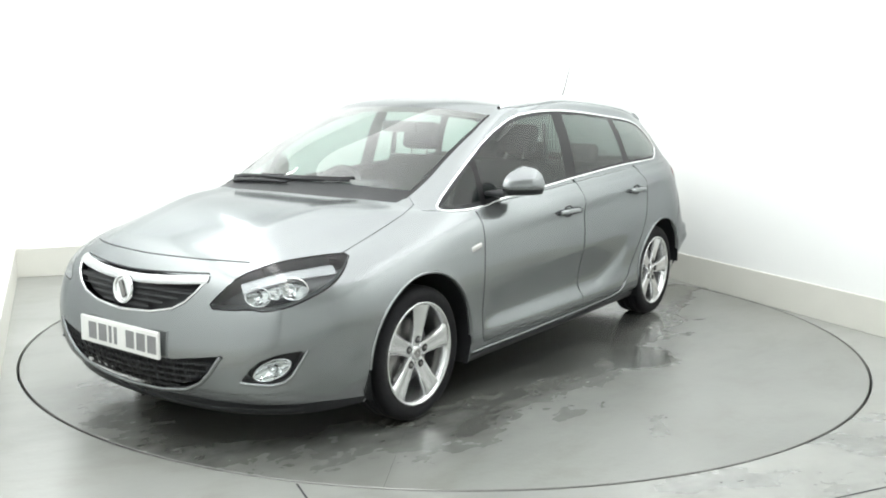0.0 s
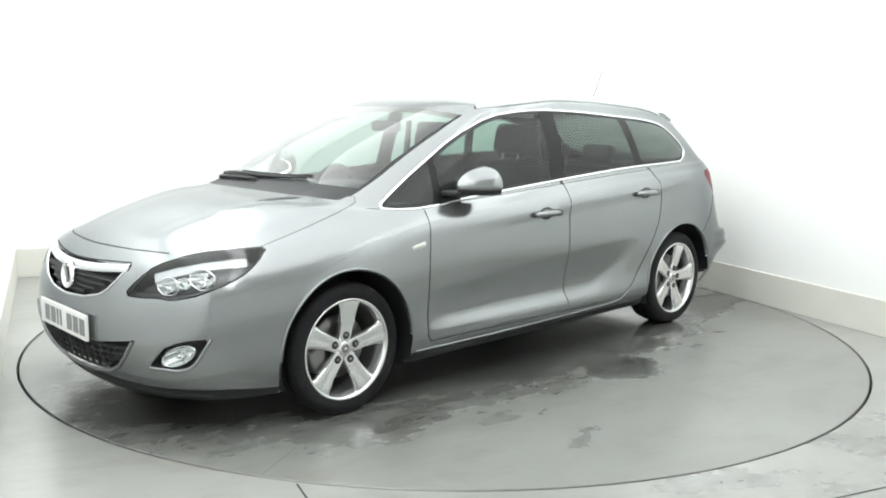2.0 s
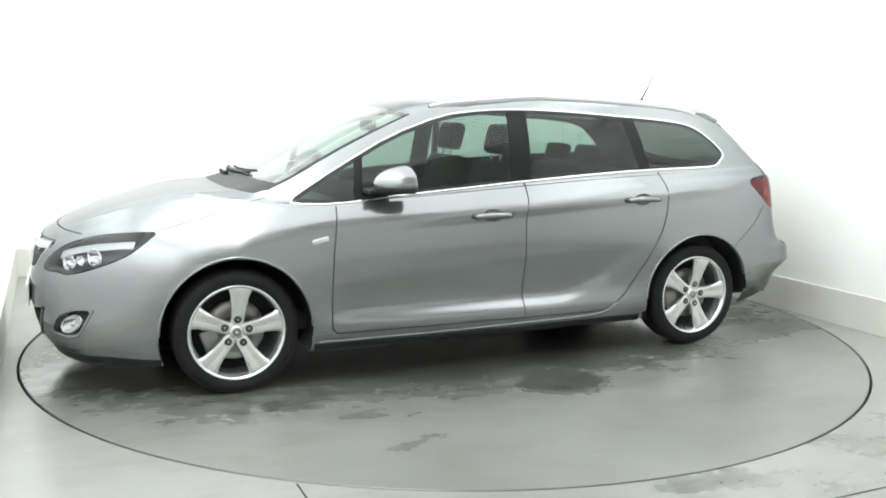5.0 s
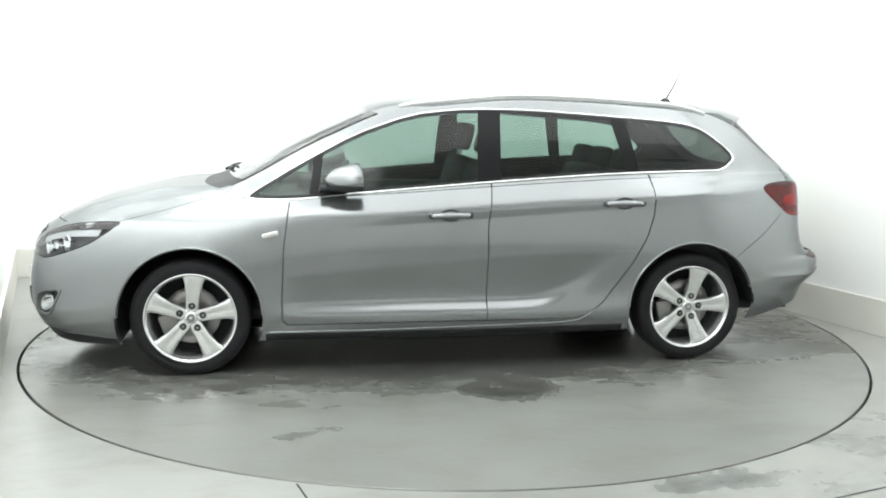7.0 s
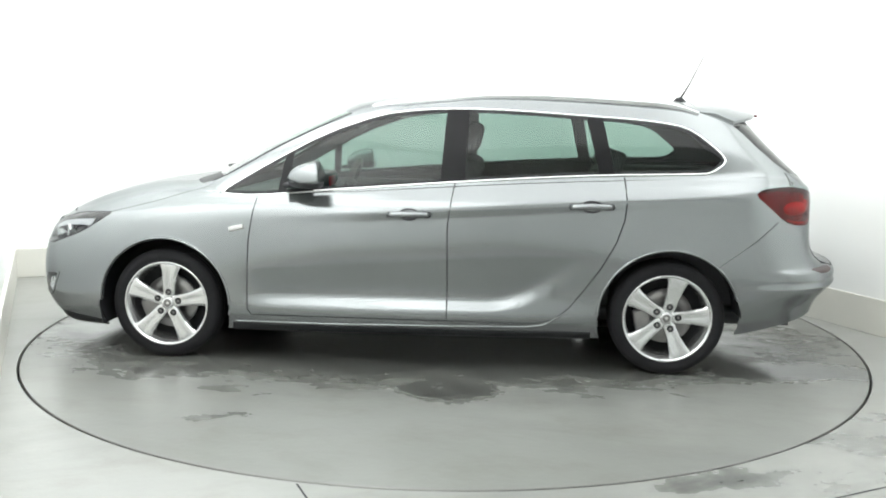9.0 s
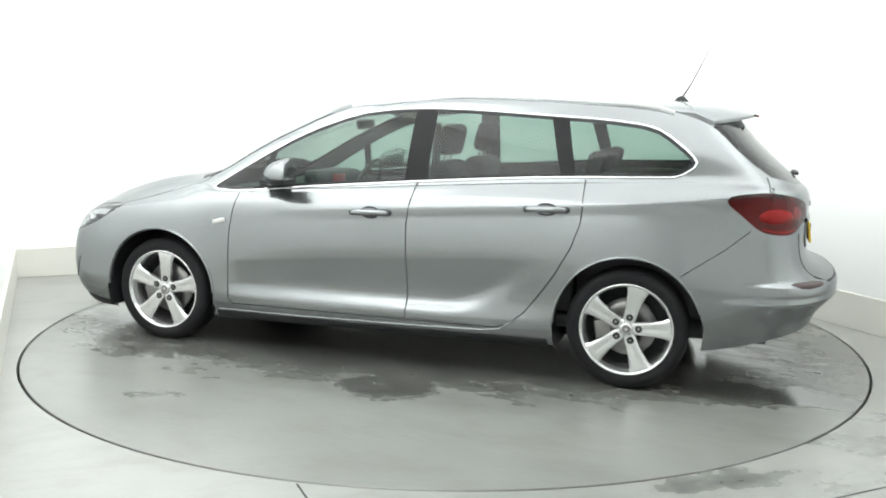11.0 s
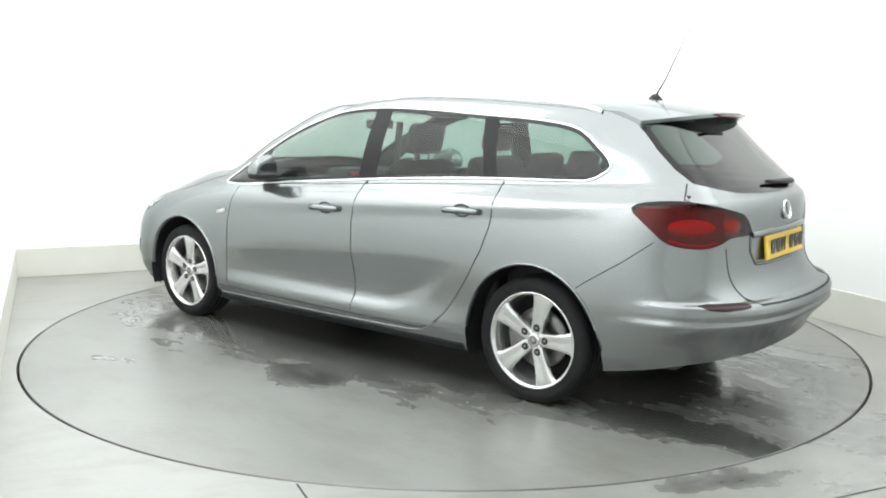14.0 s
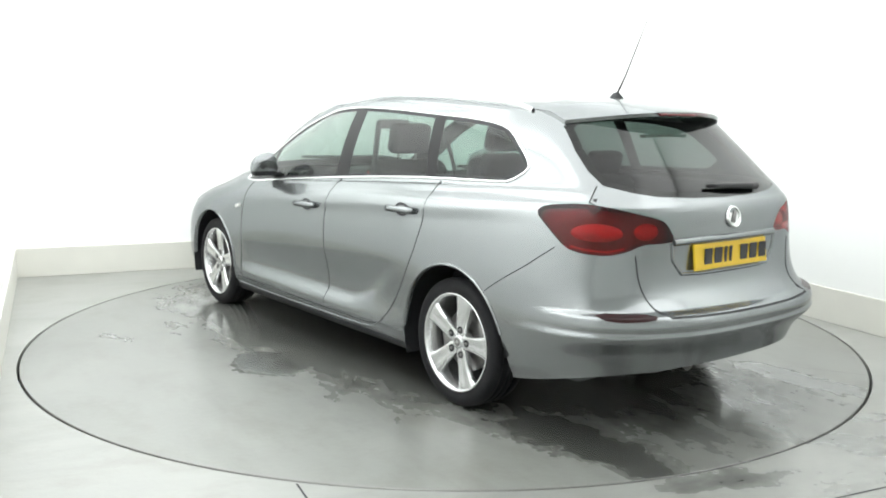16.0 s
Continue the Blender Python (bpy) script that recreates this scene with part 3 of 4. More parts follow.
REFLECTOR = [(-.935, .572), (-1.21, .566), (-1.2, .546), (-1.02, .541)]
REAR_GLASS_LINE = [(-.05, 1.37), (.3, 1.36), (.49, 1.335), (.548, 1.30), (.585, 1.2), (.60, 1.12), (.592, 1.063), (.5, 1.036), (.4, 1.02), (.2, 1.01), (-.05, 1.006)]
TAILGATE = [(-.05, .552), (.49, .555), (.513, .58), (.535, .69), (.553, .824), (.60, .93), (.668, 1.0), (.625, 1.062), (.63, 1.15), (.60, 1.27), (.56, 1.345), (.44, 1.388), (-.05, 1.40)]
UPPER_GRILLE = [(-.05, .703), (.2, .702), (.41, .700), (.386, .652), (.345, .612), (.289, .582), (.18, .558), (-.05, .546)]
LOWER_GRILLE = [(-.05, .372), (.3, .378), (.527, .417), (.475, .35), (.42, .30), (.34, .262), (.2, .236), (-.05, .226)]


def circle(x, z, r, n=40):
    return [(x + r * math.cos(2 * math.pi * k / n), z + r * math.sin(2 * math.pi * k / n)) for k in range(n)]


AXLE_F, AXLE_R, HUB_Z, TYRE_R = 1.343, -1.343, 0.299, 0.301


def build_wheel(car, m):
    """Five-spoke alloy wheel; its outer face looks along +y."""
    wheel = new("wheel")
    wheel.parent, wheel.matrix_basis = car, m
    R = TYRE_R
    tyre = [(.222, -.18), (.25, -.192), (.28, -.19), (.294, -.178), (R, -.15)]
    for y in (-.125, -.085, -.045):
        tyre += [(R, y - .006), (R - .008, y - .005), (R - .008, y + .005), (R, y + .006)]
    tyre += [(R, -.03), (.295, -.008), (.283, .003), (.264, .008), (.25, .006), (.236, 0.0), (.224, -.004)]
    part("tyre", lathe(tyre, 72), RUBBER, wheel, "black low-profile rubber tyre")
    part("rim", lathe([(.224, -.004), (.232, 0.0), (.233, .003), (.228, .006), (.221, .002), (.214, -.012), (.206, -.04), (.2, -.13), (.222, -.18)], 72), ALLOY, wheel, "silver alloy rim")
    part("brake_disc", join(lathe([(.06, -.075), (.145, -.075), (.145, -.095), (.06, -.095)], 48, True), disc(.06, -.075, 24)), STEEL, wheel, "worn steel brake disc")
    part("brake_caliper", moved(box(.075, .165, -.11, -.055, -.055, .055, .012), pose(0, 0, 0, 0, 25, 0)), STEEL, wheel, "steel brake caliper")
    part("backing", disc(.205, -.125, 40), RUBBER, wheel, "dark dust shield")
    for k in range(5):
        bm = bmesh.new()
        rows = []
        for r, half, y, thick in ((.028, .020, -.021, .03), (.05, .0345, -.0205, .03), (.08, .0355, -.018, .03), (.115, .038, -.013, .03), (.15, .043, -.009, .03), (.185, .050, -.006, .028), (.205, .058, -.005, .024), (.219, .072, -.005, .02)):
            dish = .0025 if .1 < r < .2 else 0
            prof = [(-half * .9, y - thick), (-half, y - .012), (-half * .86, y - .001), (-half * .62, y + .001), (-half * .2, y - dish), (half * .2, y - dish), (half * .62, y + .001), (half * .86, y - .001), (half, y - .012), (half * .9, y - thick)]
            rows.append([bm.verts.new((c, d, r)) for c, d in prof])
        for p, q in zip(rows, rows[1:]):
            for i in range(9):
                bm.faces.new((p[i], p[i + 1], q[i + 1], q[i]))
        bmesh.ops.recalc_face_normals(bm, faces=bm.faces[:])
        part("spoke", sharp(moved(bm, pose(0, 0, 0, 0, 72 * k, 0)), 50), ALLOY, wheel)
        a = radians(72 * k)
        at = pose(.061 * math.sin(a), 0, .061 * math.cos(a))
        socket = lathe([(.0001, -.0185), (.0125, -.0178), (.0165, -.0168), (.0178, -.0195), (.0178, -.03)], 16)
        bolt = part("wheel_bolt", moved(socket, at), BLACK, wheel)
        part("bolt_head", moved(lathe([(.0001, -.0135), (.0065, -.0135), (.008, -.016), (.008, -.02)], 6), at), STEEL, bolt)
    part("hub", lathe([(.0001, -.022), (.03, -.022), (.05, -.024), (.055, -.03), (.056, -.07)], 40), ALLOY, wheel)
    cap = part("centre_cap", lathe([(.0001, -.014), (.026, -.0145), (.032, -.0165), (.034, -.024)], 28), ALLOY, wheel)
    part("emblem", lathe([(.008, -.0135), (.016, -.0125), (.021, -.0145)], 24), STEEL, cap)
    return wheel


def front_seat(car, y, x=0.12):
    seat = new("front_seat")
    seat.parent, seat.matrix_basis = car, pose(x, y, 0)
    part("cushion", box(-.25, .27, -.25, .25, .38, .56, .06, 3), FABRIC, seat)
    part("backrest", moved(box(-.07, .07, -.24, .24, 0, .60, .05, 3), pose(-.22, 0, .50, 0, -17, 0)), FABRIC, seat)
    part("headrest", moved(box(-.045, .045, -.13, .13, .635, .81, .035, 3), pose(-.22, 0, .50, 0, -14, 0)), FABRIC, seat)
    post = tube([(-.36, -.06, 1.06), (-.385, -.06, 1.16)], .007)
    part("headrest_post", tube([(-.36, .06, 1.06), (-.385, .06, 1.16)], .007, bm=post), STEEL, seat)


def interior(car):
    front_seat(car, .36)
    front_seat(car, -.36)
    bench = new("rear_bench")
    bench.parent = car
    part("cushion", box(-.98, -.48, -.62, .62, .36, .54, .06, 3), FABRIC, bench)
    part("backrest", moved(box(-.07, .07, -.62, .62, 0, .56, .05, 3), pose(-.92, 0, .48, 0, -20, 0)), FABRIC, bench)
    for y in (-.38, 0, .38):
        part("headrest", moved(box(-.04, .04, -.12, .12, .575, .70, .03, 3), pose(-.92, y, .48, 0, -16, 0)), FABRIC, bench)
    bm = box(.72, 1.12, -.68, .68, .60, .90, .07, 4)
    part("dashboard", bm, TRIM, car, "dark grey dashboard")
    part("instrument_cowl", box(.66, .92, -.52, -.2, .86, .955, .04, 3), TRIM, car)
    hood = part("centre_display_hood", box(.60, .80, -.12, .12, .86, .975, .035, 3), TRIM, car)
    part("centre_display", box(.594, .602, -.085, .085, .893, .952, .003), RED, hood, "red centre display")
    part("centre_console", box(-.1, .8, -.11, .11, .3, .62, .04, 3), TRIM, car)
    wheel = part("steering_wheel", moved(lathe([(.18 + .016 * math.cos(a), .016 * math.sin(a)) for a in np.linspace(0, 2 * math.pi, 9)[:-1]], 32, True), pose(.56, -.36, .86, 0, 0, 0) @ pose(0, 0, 0, 0, 0, 90) @ pose(0, 0, 0, -24, 0, 0)), BLACK, car, "black steering wheel")
    hub = join(moved(box(-.06, .06, -.03, .03, -.05, .05, .02), pose(0, 0, 0)), box(-.17, .17, -.012, .012, -.02, .02, .008))
    part("wheel_hub", moved(hub, pose(.56, -.36, .86, 0, 0, 0) @ pose(0, 0, 0, 0, 0, 90) @ pose(0, 0, 0, -24, 0, 0)), BLACK, wheel)
    part("cabin_floor", box(-2.0, 1.1, -.72, .72, .26, .32), TRIM, car)
    part("boot_cover", box(-1.95, -1.12, -.6, .6, .9, .92, .008), TRIM, car, "dark load cover")
    part("tailgate_lining", box(-2.02, -1.99, -.58, .58, .34, .99, .012), TRIM, car, "dark tailgate lining")
    part("inner_mirror", box(.40, .43, -.12, .12, 1.24, 1.30, .012), BLACK, car)
    for s in (1, -1):
        part("door_lining", box(-1.05, .82, s * .71 - .02, s * .71 + .02, .34, .89, .015), TRIM, car)
        part("load_side", box(-2.0, -1.06, s * .62 - .04, s * .62 + .04, .34, 1.02, .02), TRIM, car)
        part("belt", moved(box(-.022, .022, -.004, .004, 0, .62), pose(-.25, s * .63, .68, s * 7, 0, 0)), BLACK, car)


def plate_bars(parent, mat, groups, x, z, out):
    """Plain bars in place of the characters of a number plate."""
    for y0, y1 in groups:
        part("plate_bar", box(min(x, x + out), max(x, x + out), y0, y1, z - .036, z + .036, .001, 1), mat, parent, "", False)


def lamp_unit(car, skin, name, view, poly, depth, lens_mat, back_mat, label):
    """A lamp let into the skin on both sides: a lens, its walls and a bowl behind."""
    lens = skin.take(skin.cut(view, poly))
    back = shifted(lens, -depth)
    wall = lens.copy()
    rims = [e for e in wall.edges if e.is_boundary]
    ret = bmesh.ops.extrude_edge_only(wall, edges=rims)
    wall.normal_update()
    _, _, way = VIEWS[view]
    fresh = [v for v in ret["geom"] if isinstance(v, bmesh.types.BMVert)]
    for v in fresh:
        v.co += way * depth
    keep = {f for f in ret["geom"] if isinstance(f, bmesh.types.BMFace)}
    bmesh.ops.delete(wall, geom=[f for f in wall.faces if f not in keep], context="FACES")
    lamps = pair(name, lens, lens_mat, car, label)
    pair("lamp_wall", wall, HOUSING if name != "tail_lamp" else DARK_RED, lamps)
    pair("lamp_back", back, back_mat, lamps)
    return lamps


def bowl(r, depth):
    return lathe([(.004, -depth), (r * .45, -depth * .86), (r * .75, -depth * .55), (r * .93, -depth * .2), (r, 0), (r * 1.05, -.004)], 28)


def facing(x, y, z, rz, rx=0):
    """A pose that turns +y to the heading rz."""
    return pose(x, y, z, 0, 0, rz) @ pose(0, 0, 0, rx, 0, 0)


def build_car():
    car = thing("car", "silver estate car with alloy wheels and wet bodywork on the turntable", "car")
    skin = Skin()
    take, cut = skin.take, skin.cut

    # wheel arches
    for x, r in ((AXLE_F, .362), (AXLE_R, .366)):
        take(cut("side", circle(x, .305, r) )).free()
        low = [f for f in skin.bm.faces if abs(f.calc_center_median().x - x) < r - .02 and f.calc_center_median().z < .30]
        if low:
            take(low).free()

    # side windows: panes, black pillars and the bright moulding round them
    dlo = rounded(DLO, 1)
    cut("side", dlo)
    for bar in ([(.70, .88), (.745, .88), (.705, 1.17), (.655, 1.20)], [(-.135, .93), (-.265, .93), (-.285, 1.42), (-.165, 1.42)], [(-.99, .98), (-1.065, .98), (-.975, 1.40), (-.885, 1.40)]):
        cut("side", bar)
    bars = ([(.70, .88), (.745, .88), (.705, 1.17), (.655, 1.20)], [(-.135, .93), (-.265, .93), (-.285, 1.42), (-.165, 1.42)], [(-.99, .98), (-1.065, .98), (-.975, 1.40), (-.885, 1.40)])
    inner = inward(dlo, .02)
    cut("side", inner)
    groups = {"bar": [], 0: [], 1: [], 2: [], 3: [], "seal0": [], "seal1": [], "seal2": [], "seal3": []}
    for f in skin.bm.faces:
        c = f.calc_center_median()
        if f.normal.y > .02 and inside(dlo, c.x, c.z):
            k = 0 if c.x > .68 else 1 if c.x > -.2 else 2 if c.x > -.9 - (1.35 - c.z) * .3 + .02 else 3
            if any(inside(b, c.x, c.z) for b in bars):
                groups["bar"].append(f)
            else:
                groups[k if inside(inner, c.x, c.z) else "seal%d" % k].append(f)
    pieces = {k: take(v) for k, v in groups.items()}
    for k in range(3):
        bit = pieces["bar"].copy()
        zone = lambda x: 0 if x > .5 else 1 if x > -.6 else 2
        bmesh.ops.delete(bit, geom=[f for f in bit.faces if zone(f.calc_center_median().x) != k], context="FACES")
        pair("pillar_trim", bit, GLOSS_BLACK, car, "gloss black window pillar")
    pieces["bar"].free()
    for k, name in ((0, "quarter_light"), (1, "front_door_glass"), (2, "rear_door_glass"), (3, "rear_quarter_glass")):
        panes = pair(name, pieces[k], SIDE_GLASS, car, "tinted side window")
        for bit in islands(pieces["seal%d" % k]):
            pair("window_seal", bit, BLACK, panes, "black window seal")
    pair("window_moulding", strip(skin, "side", dlo, .013, .006), CHROME, car, "chrome moulding round the side windows")

    # lamps, grilles and plates
    heads = lamp_unit(car, skin, "headlamp", "nose", rounded(HEADLAMP, 1), .08, LENS, HOUSING, "swept-back clear headlamp with dark bezel")
    for q, z, r, d in ((-1.035, .650, .043, .05), (-.895, .680, .050, .05), (-.965, .664, .026, .03)):
        p, n = skin.land("nose", q, z)
        p = p - n * .022
        pair("reflector_bowl", moved(bowl(r, d), facing(p.x, p.y, p.z, -62, 4) @ Matrix.Diagonal((1.2, 1, .86, 1))), CHROME, heads, "chrome reflector")
        if r > .03:
            ball = bmesh.new()
            bmesh.ops.create_uvsphere(ball, u_segments=16, v_segments=10, radius=.016)
            pair("lamp_bulb", moved(ball, Matrix.Translation(p - n * .025)), CHROME, heads)
    # Strip widened so that its grey paints in the pale reflection on the lens.
    pair("lamp_brow", shifted(strip(skin, "nose", [(-1.09, .672), (-1.0, .700), (-.9, .719), (-.80, .728), (-.73, .732)], .072, .006, False), -.014), LAMP_BROW_SHEEN, heads, "silver strip along the lamp top, widened by a painted lens reflection")
    pair("lamp_edge", strip(skin, "nose", rounded(HEADLAMP, 1), .007, .001), GLOSS_BLACK, heads)
    fogs = lamp_unit(car, skin, "fog_lamp", "nose", rounded(FOG, 1), .06, LENS, BLACK, "front fog lamp in a black recess")
    p, n = skin.land("nose", -.98, .362)
    p = p - n * .02
    squash = Matrix(((1.5, 0, 0, 0), (0, 1, 0, 0), (-.5, 0, .82, 0), (0, 0, 0, 1)))
    pair("reflector_bowl", moved(bowl(.047, .03), facing(p.x, p.y, p.z, -52) @ squash), CHROME, fogs, "bright fog lamp reflector")
    pair("fog_bulb", moved(lathe([(.0001, .0), (.012, -.004), (.015, -.02)], 14), facing(p.x, p.y, p.z, -52)), CHROME, fogs)
    pair("fog_moulding", strip(skin, "nose", [(-1.10, .312), (-.98, .305), (-.93, .316), (-.90, .342), (-.84, .44)], .014, .005, False), PAINT, fogs, "bright lower edge")
    tails = lamp_unit(car, skin, "tail_lamp", "tail", rounded(TAIL_LAMP, 1), .03, glass("red_lens", (.72, .05, .06), .4, .03), DARK_RED, "wraparound red tail lamp")
    for q, z, rx, rz in ((-.955, .882, .105, .037), (-1.175, .884, .060, .036)):
        p, n = skin.land("tail", q, z)
        away = math.degrees(math.atan2(n.y, n.x)) - 90
        dome = lathe([(.0001, 0), (.35, -.0015), (.65, -.005), (.85, -.011), (1, -.022)], 28)
        pair("lamp_core", moved(dome, facing(*(p - n * .009), away, 8) @ Matrix.Diagonal((rx, 1, rz, 1))), RED, tails, "bright red lamp core")
    # Red strip painted in for the pinkish reflection along the lens's lower edge.
    pair("lens_sheen_band", shifted(strip(skin, "tail", [(-.85, .825), (-.91, .812), (-1.0, .806), (-1.07, .818)], .02, .003, False), -.008), RED, tails)
    for line in ([(-1.10, .962), (-1.098, .815)], [(-.80, .905), (-.95, .925), (-1.09, .925)], [(-.80, .872), (-.95, .86), (-1.09, .862)]):
        pair("lamp_rib", shifted(strip(skin, "tail", line, .007, .003, False), -.003), DARK_RED, tails)
    refl = take(cut("tail", rounded(REFLECTOR, 1)))
    pair("rear_reflector", refl, MAROON, car, "dark red reflector in the bumper")

    up = take(cut("front", UPPER_GRILLE))
    grille = part("upper_grille", whole(shifted(up, -.03)), BLACK, car, "black honeycomb grille")
    up.free()
    lo = take(cut("front", LOWER_GRILLE))
    lower = part("lower_grille", whole(shifted(lo, -.035)), BLACK, car, "black lower grille")
    lo.free()
    for k in range(4):
        z = .572 + .024 * k
        h = .15 + .075 * k
        line = [(y, z) for y in np.linspace(0.001, min(h, .37), 8)]
        part("grille_slat", whole(shifted(strip(skin, "front", line, .009, .004, False), -.014)), BLACK, grille)
    for k in range(5):
        z = .252 + .027 * k
        line = [(y, z + .02 * (y / .5) ** 2) for y in np.linspace(0.001, min(.30 + .05 * k, .48), 8)]
        part("grille_slat", whole(shifted(strip(skin, "front", line, .010, .004, False), -.014)), BLACK, lower)
    for k in range(9):
        y = .03 + .055 * k
        line = [(y, z) for z in np.linspace(.245 + .12 * (y / .5) ** 3, .375, 4)]
        pair("grille_web", shifted(strip(skin, "front", line, .006, .003, False), -.016), BLACK, lower)
    part("grille_bar", whole(strip(skin, "front", [(0.0005, .672), (.1, .674), (.2, .679), (.3, .687), (.36, .692), (.415, .698)], .042, .007, False)), SATIN, grille, "broad chrome grille bar")
    part("grille_gap", whole(strip(skin, "front", [(0.0005, .7), (.1, .702), (.2, .706), (.3, .711), (.40, .715)], .008, .002, False)), SEAM, grille)
    part("grille_lip", whole(strip(skin, "front", [(0.0005, .216), (.2, .226), (.34, .252), (.42, .29), (.475, .342), (.53, .415)], .018, .008, False)), PAINT, car, "silver lip under the grille")
    part("grille_frame", whole(strip(skin, "front", [(0.0005, .541), (.18, .553), (.289, .576), (.345, .606), (.388, .648), (.415, .698)], .011, .005, False)), SATIN, car)
    ring = join(lathe([(.046, -.004), (.048, .006), (.054, .009), (.06, .006), (.062, -.004)], 40), lathe([(.0001, .001), (.046, .001)], 32))
    badge = part("front_badge", moved(ring, facing(2.236, 0, .622, -90, 6)), CHROME, car, "round chrome badge")
    part("emblem", moved(box(-.012, .012, .002, .008, -.036, .036, .004), facing(2.236, 0, .622, -90, 6) @ pose(0, 0, 0, 0, 28, 0)), STEEL, badge)
    plate = part("front_plate", box(2.256, 2.27, -.26, .26, .372, .484, .004), WHITE_PLATE, car, "white number plate with plain bars", False)
    plate_bars(plate, GLARE_INK, [(-.20, -.145), (-.13, -.075), (-.06, -.04), (-.025, -.005), (.055, .11), (.125, .18), (.195, .25)], 2.2695, .428, .0025)
    for y in (-.15, .15):
        part("plate_bracket", box(2.215, 2.257, y - .03, y + .03, .395, .46), BLACK, plate)

    # roof, screens, bonnet
    v, s = skin.v, skin.s
    pick = lambda test: take([f for f in skin.bm.faces if test(f[v] / SUB_V, f[s] / SUB_S, f)])
    border = pick(lambda a, b, f: 7 <= a < 9 and b < 3 and (b >= 2.84 or a < 7.2))
    screen = part("windscreen", whole(pick(lambda a, b, f: 7 <= a < 9 and b < 3)), SCREEN_GLASS, car, "clear raked windscreen")
    part("screen_border", whole(border), BLACK, screen, "black band round the windscreen")
    part("cowl", whole(pick(lambda a, b, f: 6.8 <= a < 7 and b < 3)), BLACK, car, "black plastic scuttle")
    part("bonnet", whole(pick(lambda a, b, f: 4.15 <= a < 6.8 and b < 3)), PAINT, car, "silver bonnet")
    cut("rear", REAR_GLASS_LINE)
    pane = take([f for f in cut("rear", TAILGATE) if f.calc_center_median().x < -1.5 and inside(REAR_GLASS_LINE, f.calc_center_median().y, f.calc_center_median().z)])
    seal = whole(pane.copy())
    part("rear_window", whole(pane), REAR_GLASS, car, "dark tinted tailgate window")
    bmesh.ops.recalc_face_normals(seal, faces=seal.faces[:])
    rim = set(bmesh.ops.inset_region(seal, faces=seal.faces[:], thickness=.035, use_boundary=True)["faces"])
    bmesh.ops.delete(seal, geom=[f for f in seal.faces if f not in rim], context="FACES")
    part("rear_window_border", shifted(seal, -.005), BLACK, car)
    gate = part("tailgate", whole(take([f for f in cut("rear", TAILGATE) if f.calc_center_median().x < -1.5])), PAINT, car, "silver tailgate")
    top = pick(lambda a, b, f: a >= 9)
    part("headlining", whole(shifted(top, -.03)), LINING, car, "pale grey headlining")
    part("roof", whole(top), PAINT, car, "silver roof")

    # doors, bumpers, wings and the rest
    doors_f = pair("front_door", take(cut("side", FRONT_DOOR)), PAINT, car, "silver front door")
    doors_r = pair("rear_door", take(cut("side", REAR_DOOR)), PAINT, car, "silver rear door")
    # Lower bumper cut off in black: its shade is put into the colour.
    pair("shaded_front_valance", take(cut("side", [(1.69, .05), (1.69, .195), (1.9, .215), (2.6, .222), (2.6, .05)])), BLACK, car, "lower valance with its shade painted black")
    bump_f = [(1.5, .05), (1.5, .60), (1.70, .635), (1.80, .70), (1.90, .95), (2.6, .95), (2.6, .05)]
    part("front_bumper", whole(take([f for f in cut("side", bump_f)] + [f for f in skin.bm.faces if f.calc_center_median().x > 1.95 and f.normal.y <= .02])), PAINT, car, "silver front bumper")
    bump_r = [(-1.5, .05), (-1.5, .55), (-1.632, .624), (-1.788, .729), (-1.894, .80), (-2.6, .80), (-2.6, .05)]
    part("rear_bumper", whole(take([f for f in cut("side", bump_r)] + [f for f in skin.bm.faces if f.calc_center_median().x < -2.0 and f.normal.y <= .02 and f.calc_center_median().z < .8])), PAINT, car, "silver rear bumper with black lower edge")
    pair("front_wing", take(cut("side", [(.845, .1), (.88, .3), (.873, .667), (.84, .90), (1.0, .95), (2.3, .95), (2.3, .1)])), PAINT, car, "silver front wing")
    for front in (True, False):
        lining = skin.bm.copy()
        lv = lining.faces.layers.int["v"]
        bmesh.ops.delete(lining, geom=[f for f in lining.faces if f[lv] < 6.9 * SUB_V or f[lv] >= 9 * SUB_V or (f.calc_center_median().x > -.5) != front], context="FACES")
        pair("pillar_lining", shifted(lining, -.016), TRIM, car, "grey inner pillar trim")
    bmesh.ops.remove_doubles(skin.bm, verts=skin.bm.verts[:], dist=4e-4)
    pair("body_side", skin.bm, PAINT, car, "silver body side and pillars")

    # panel gaps and mouldings
    gap = lambda view, line, closed=False, w=.007: strip(skin, view, line, w, .0016, closed)
    pair("door_gap", gap("side", [(.843, .885)] + FRONT_DOOR[1:-1]), SEAM, doors_f)
    pair("door_gap", gap("side", REAR_DOOR[3:-1] + [(-1.102, 1.03)]), SEAM, doors_r)
    pair("door_gap", gap("side", [(-.186, .767), (-.205, .90), (-.217, .985)]), SEAM, doors_r)
    pair("bumper_gap", gap("side", [(-1.592, .594), (-1.632, .624), (-1.788, .729), (-1.894, .815)], w=.004), SEAM, car)
    pair("tailgate_gap", gap("rear", [(.49, .555), (.513, .58), (.535, .69), (.548, .79)]), SEAM, car)
    pair("tailgate_gap", gap("rear", [(.612, 1.062), (.645, 1.03), (.668, 1.0), (.655, .978)]), SEAM, car)
    part("tailgate_gap", whole(gap("rear", [(0.0005, .552), (.25, .553), (.49, .555)], w=.012)), SEAM, car)
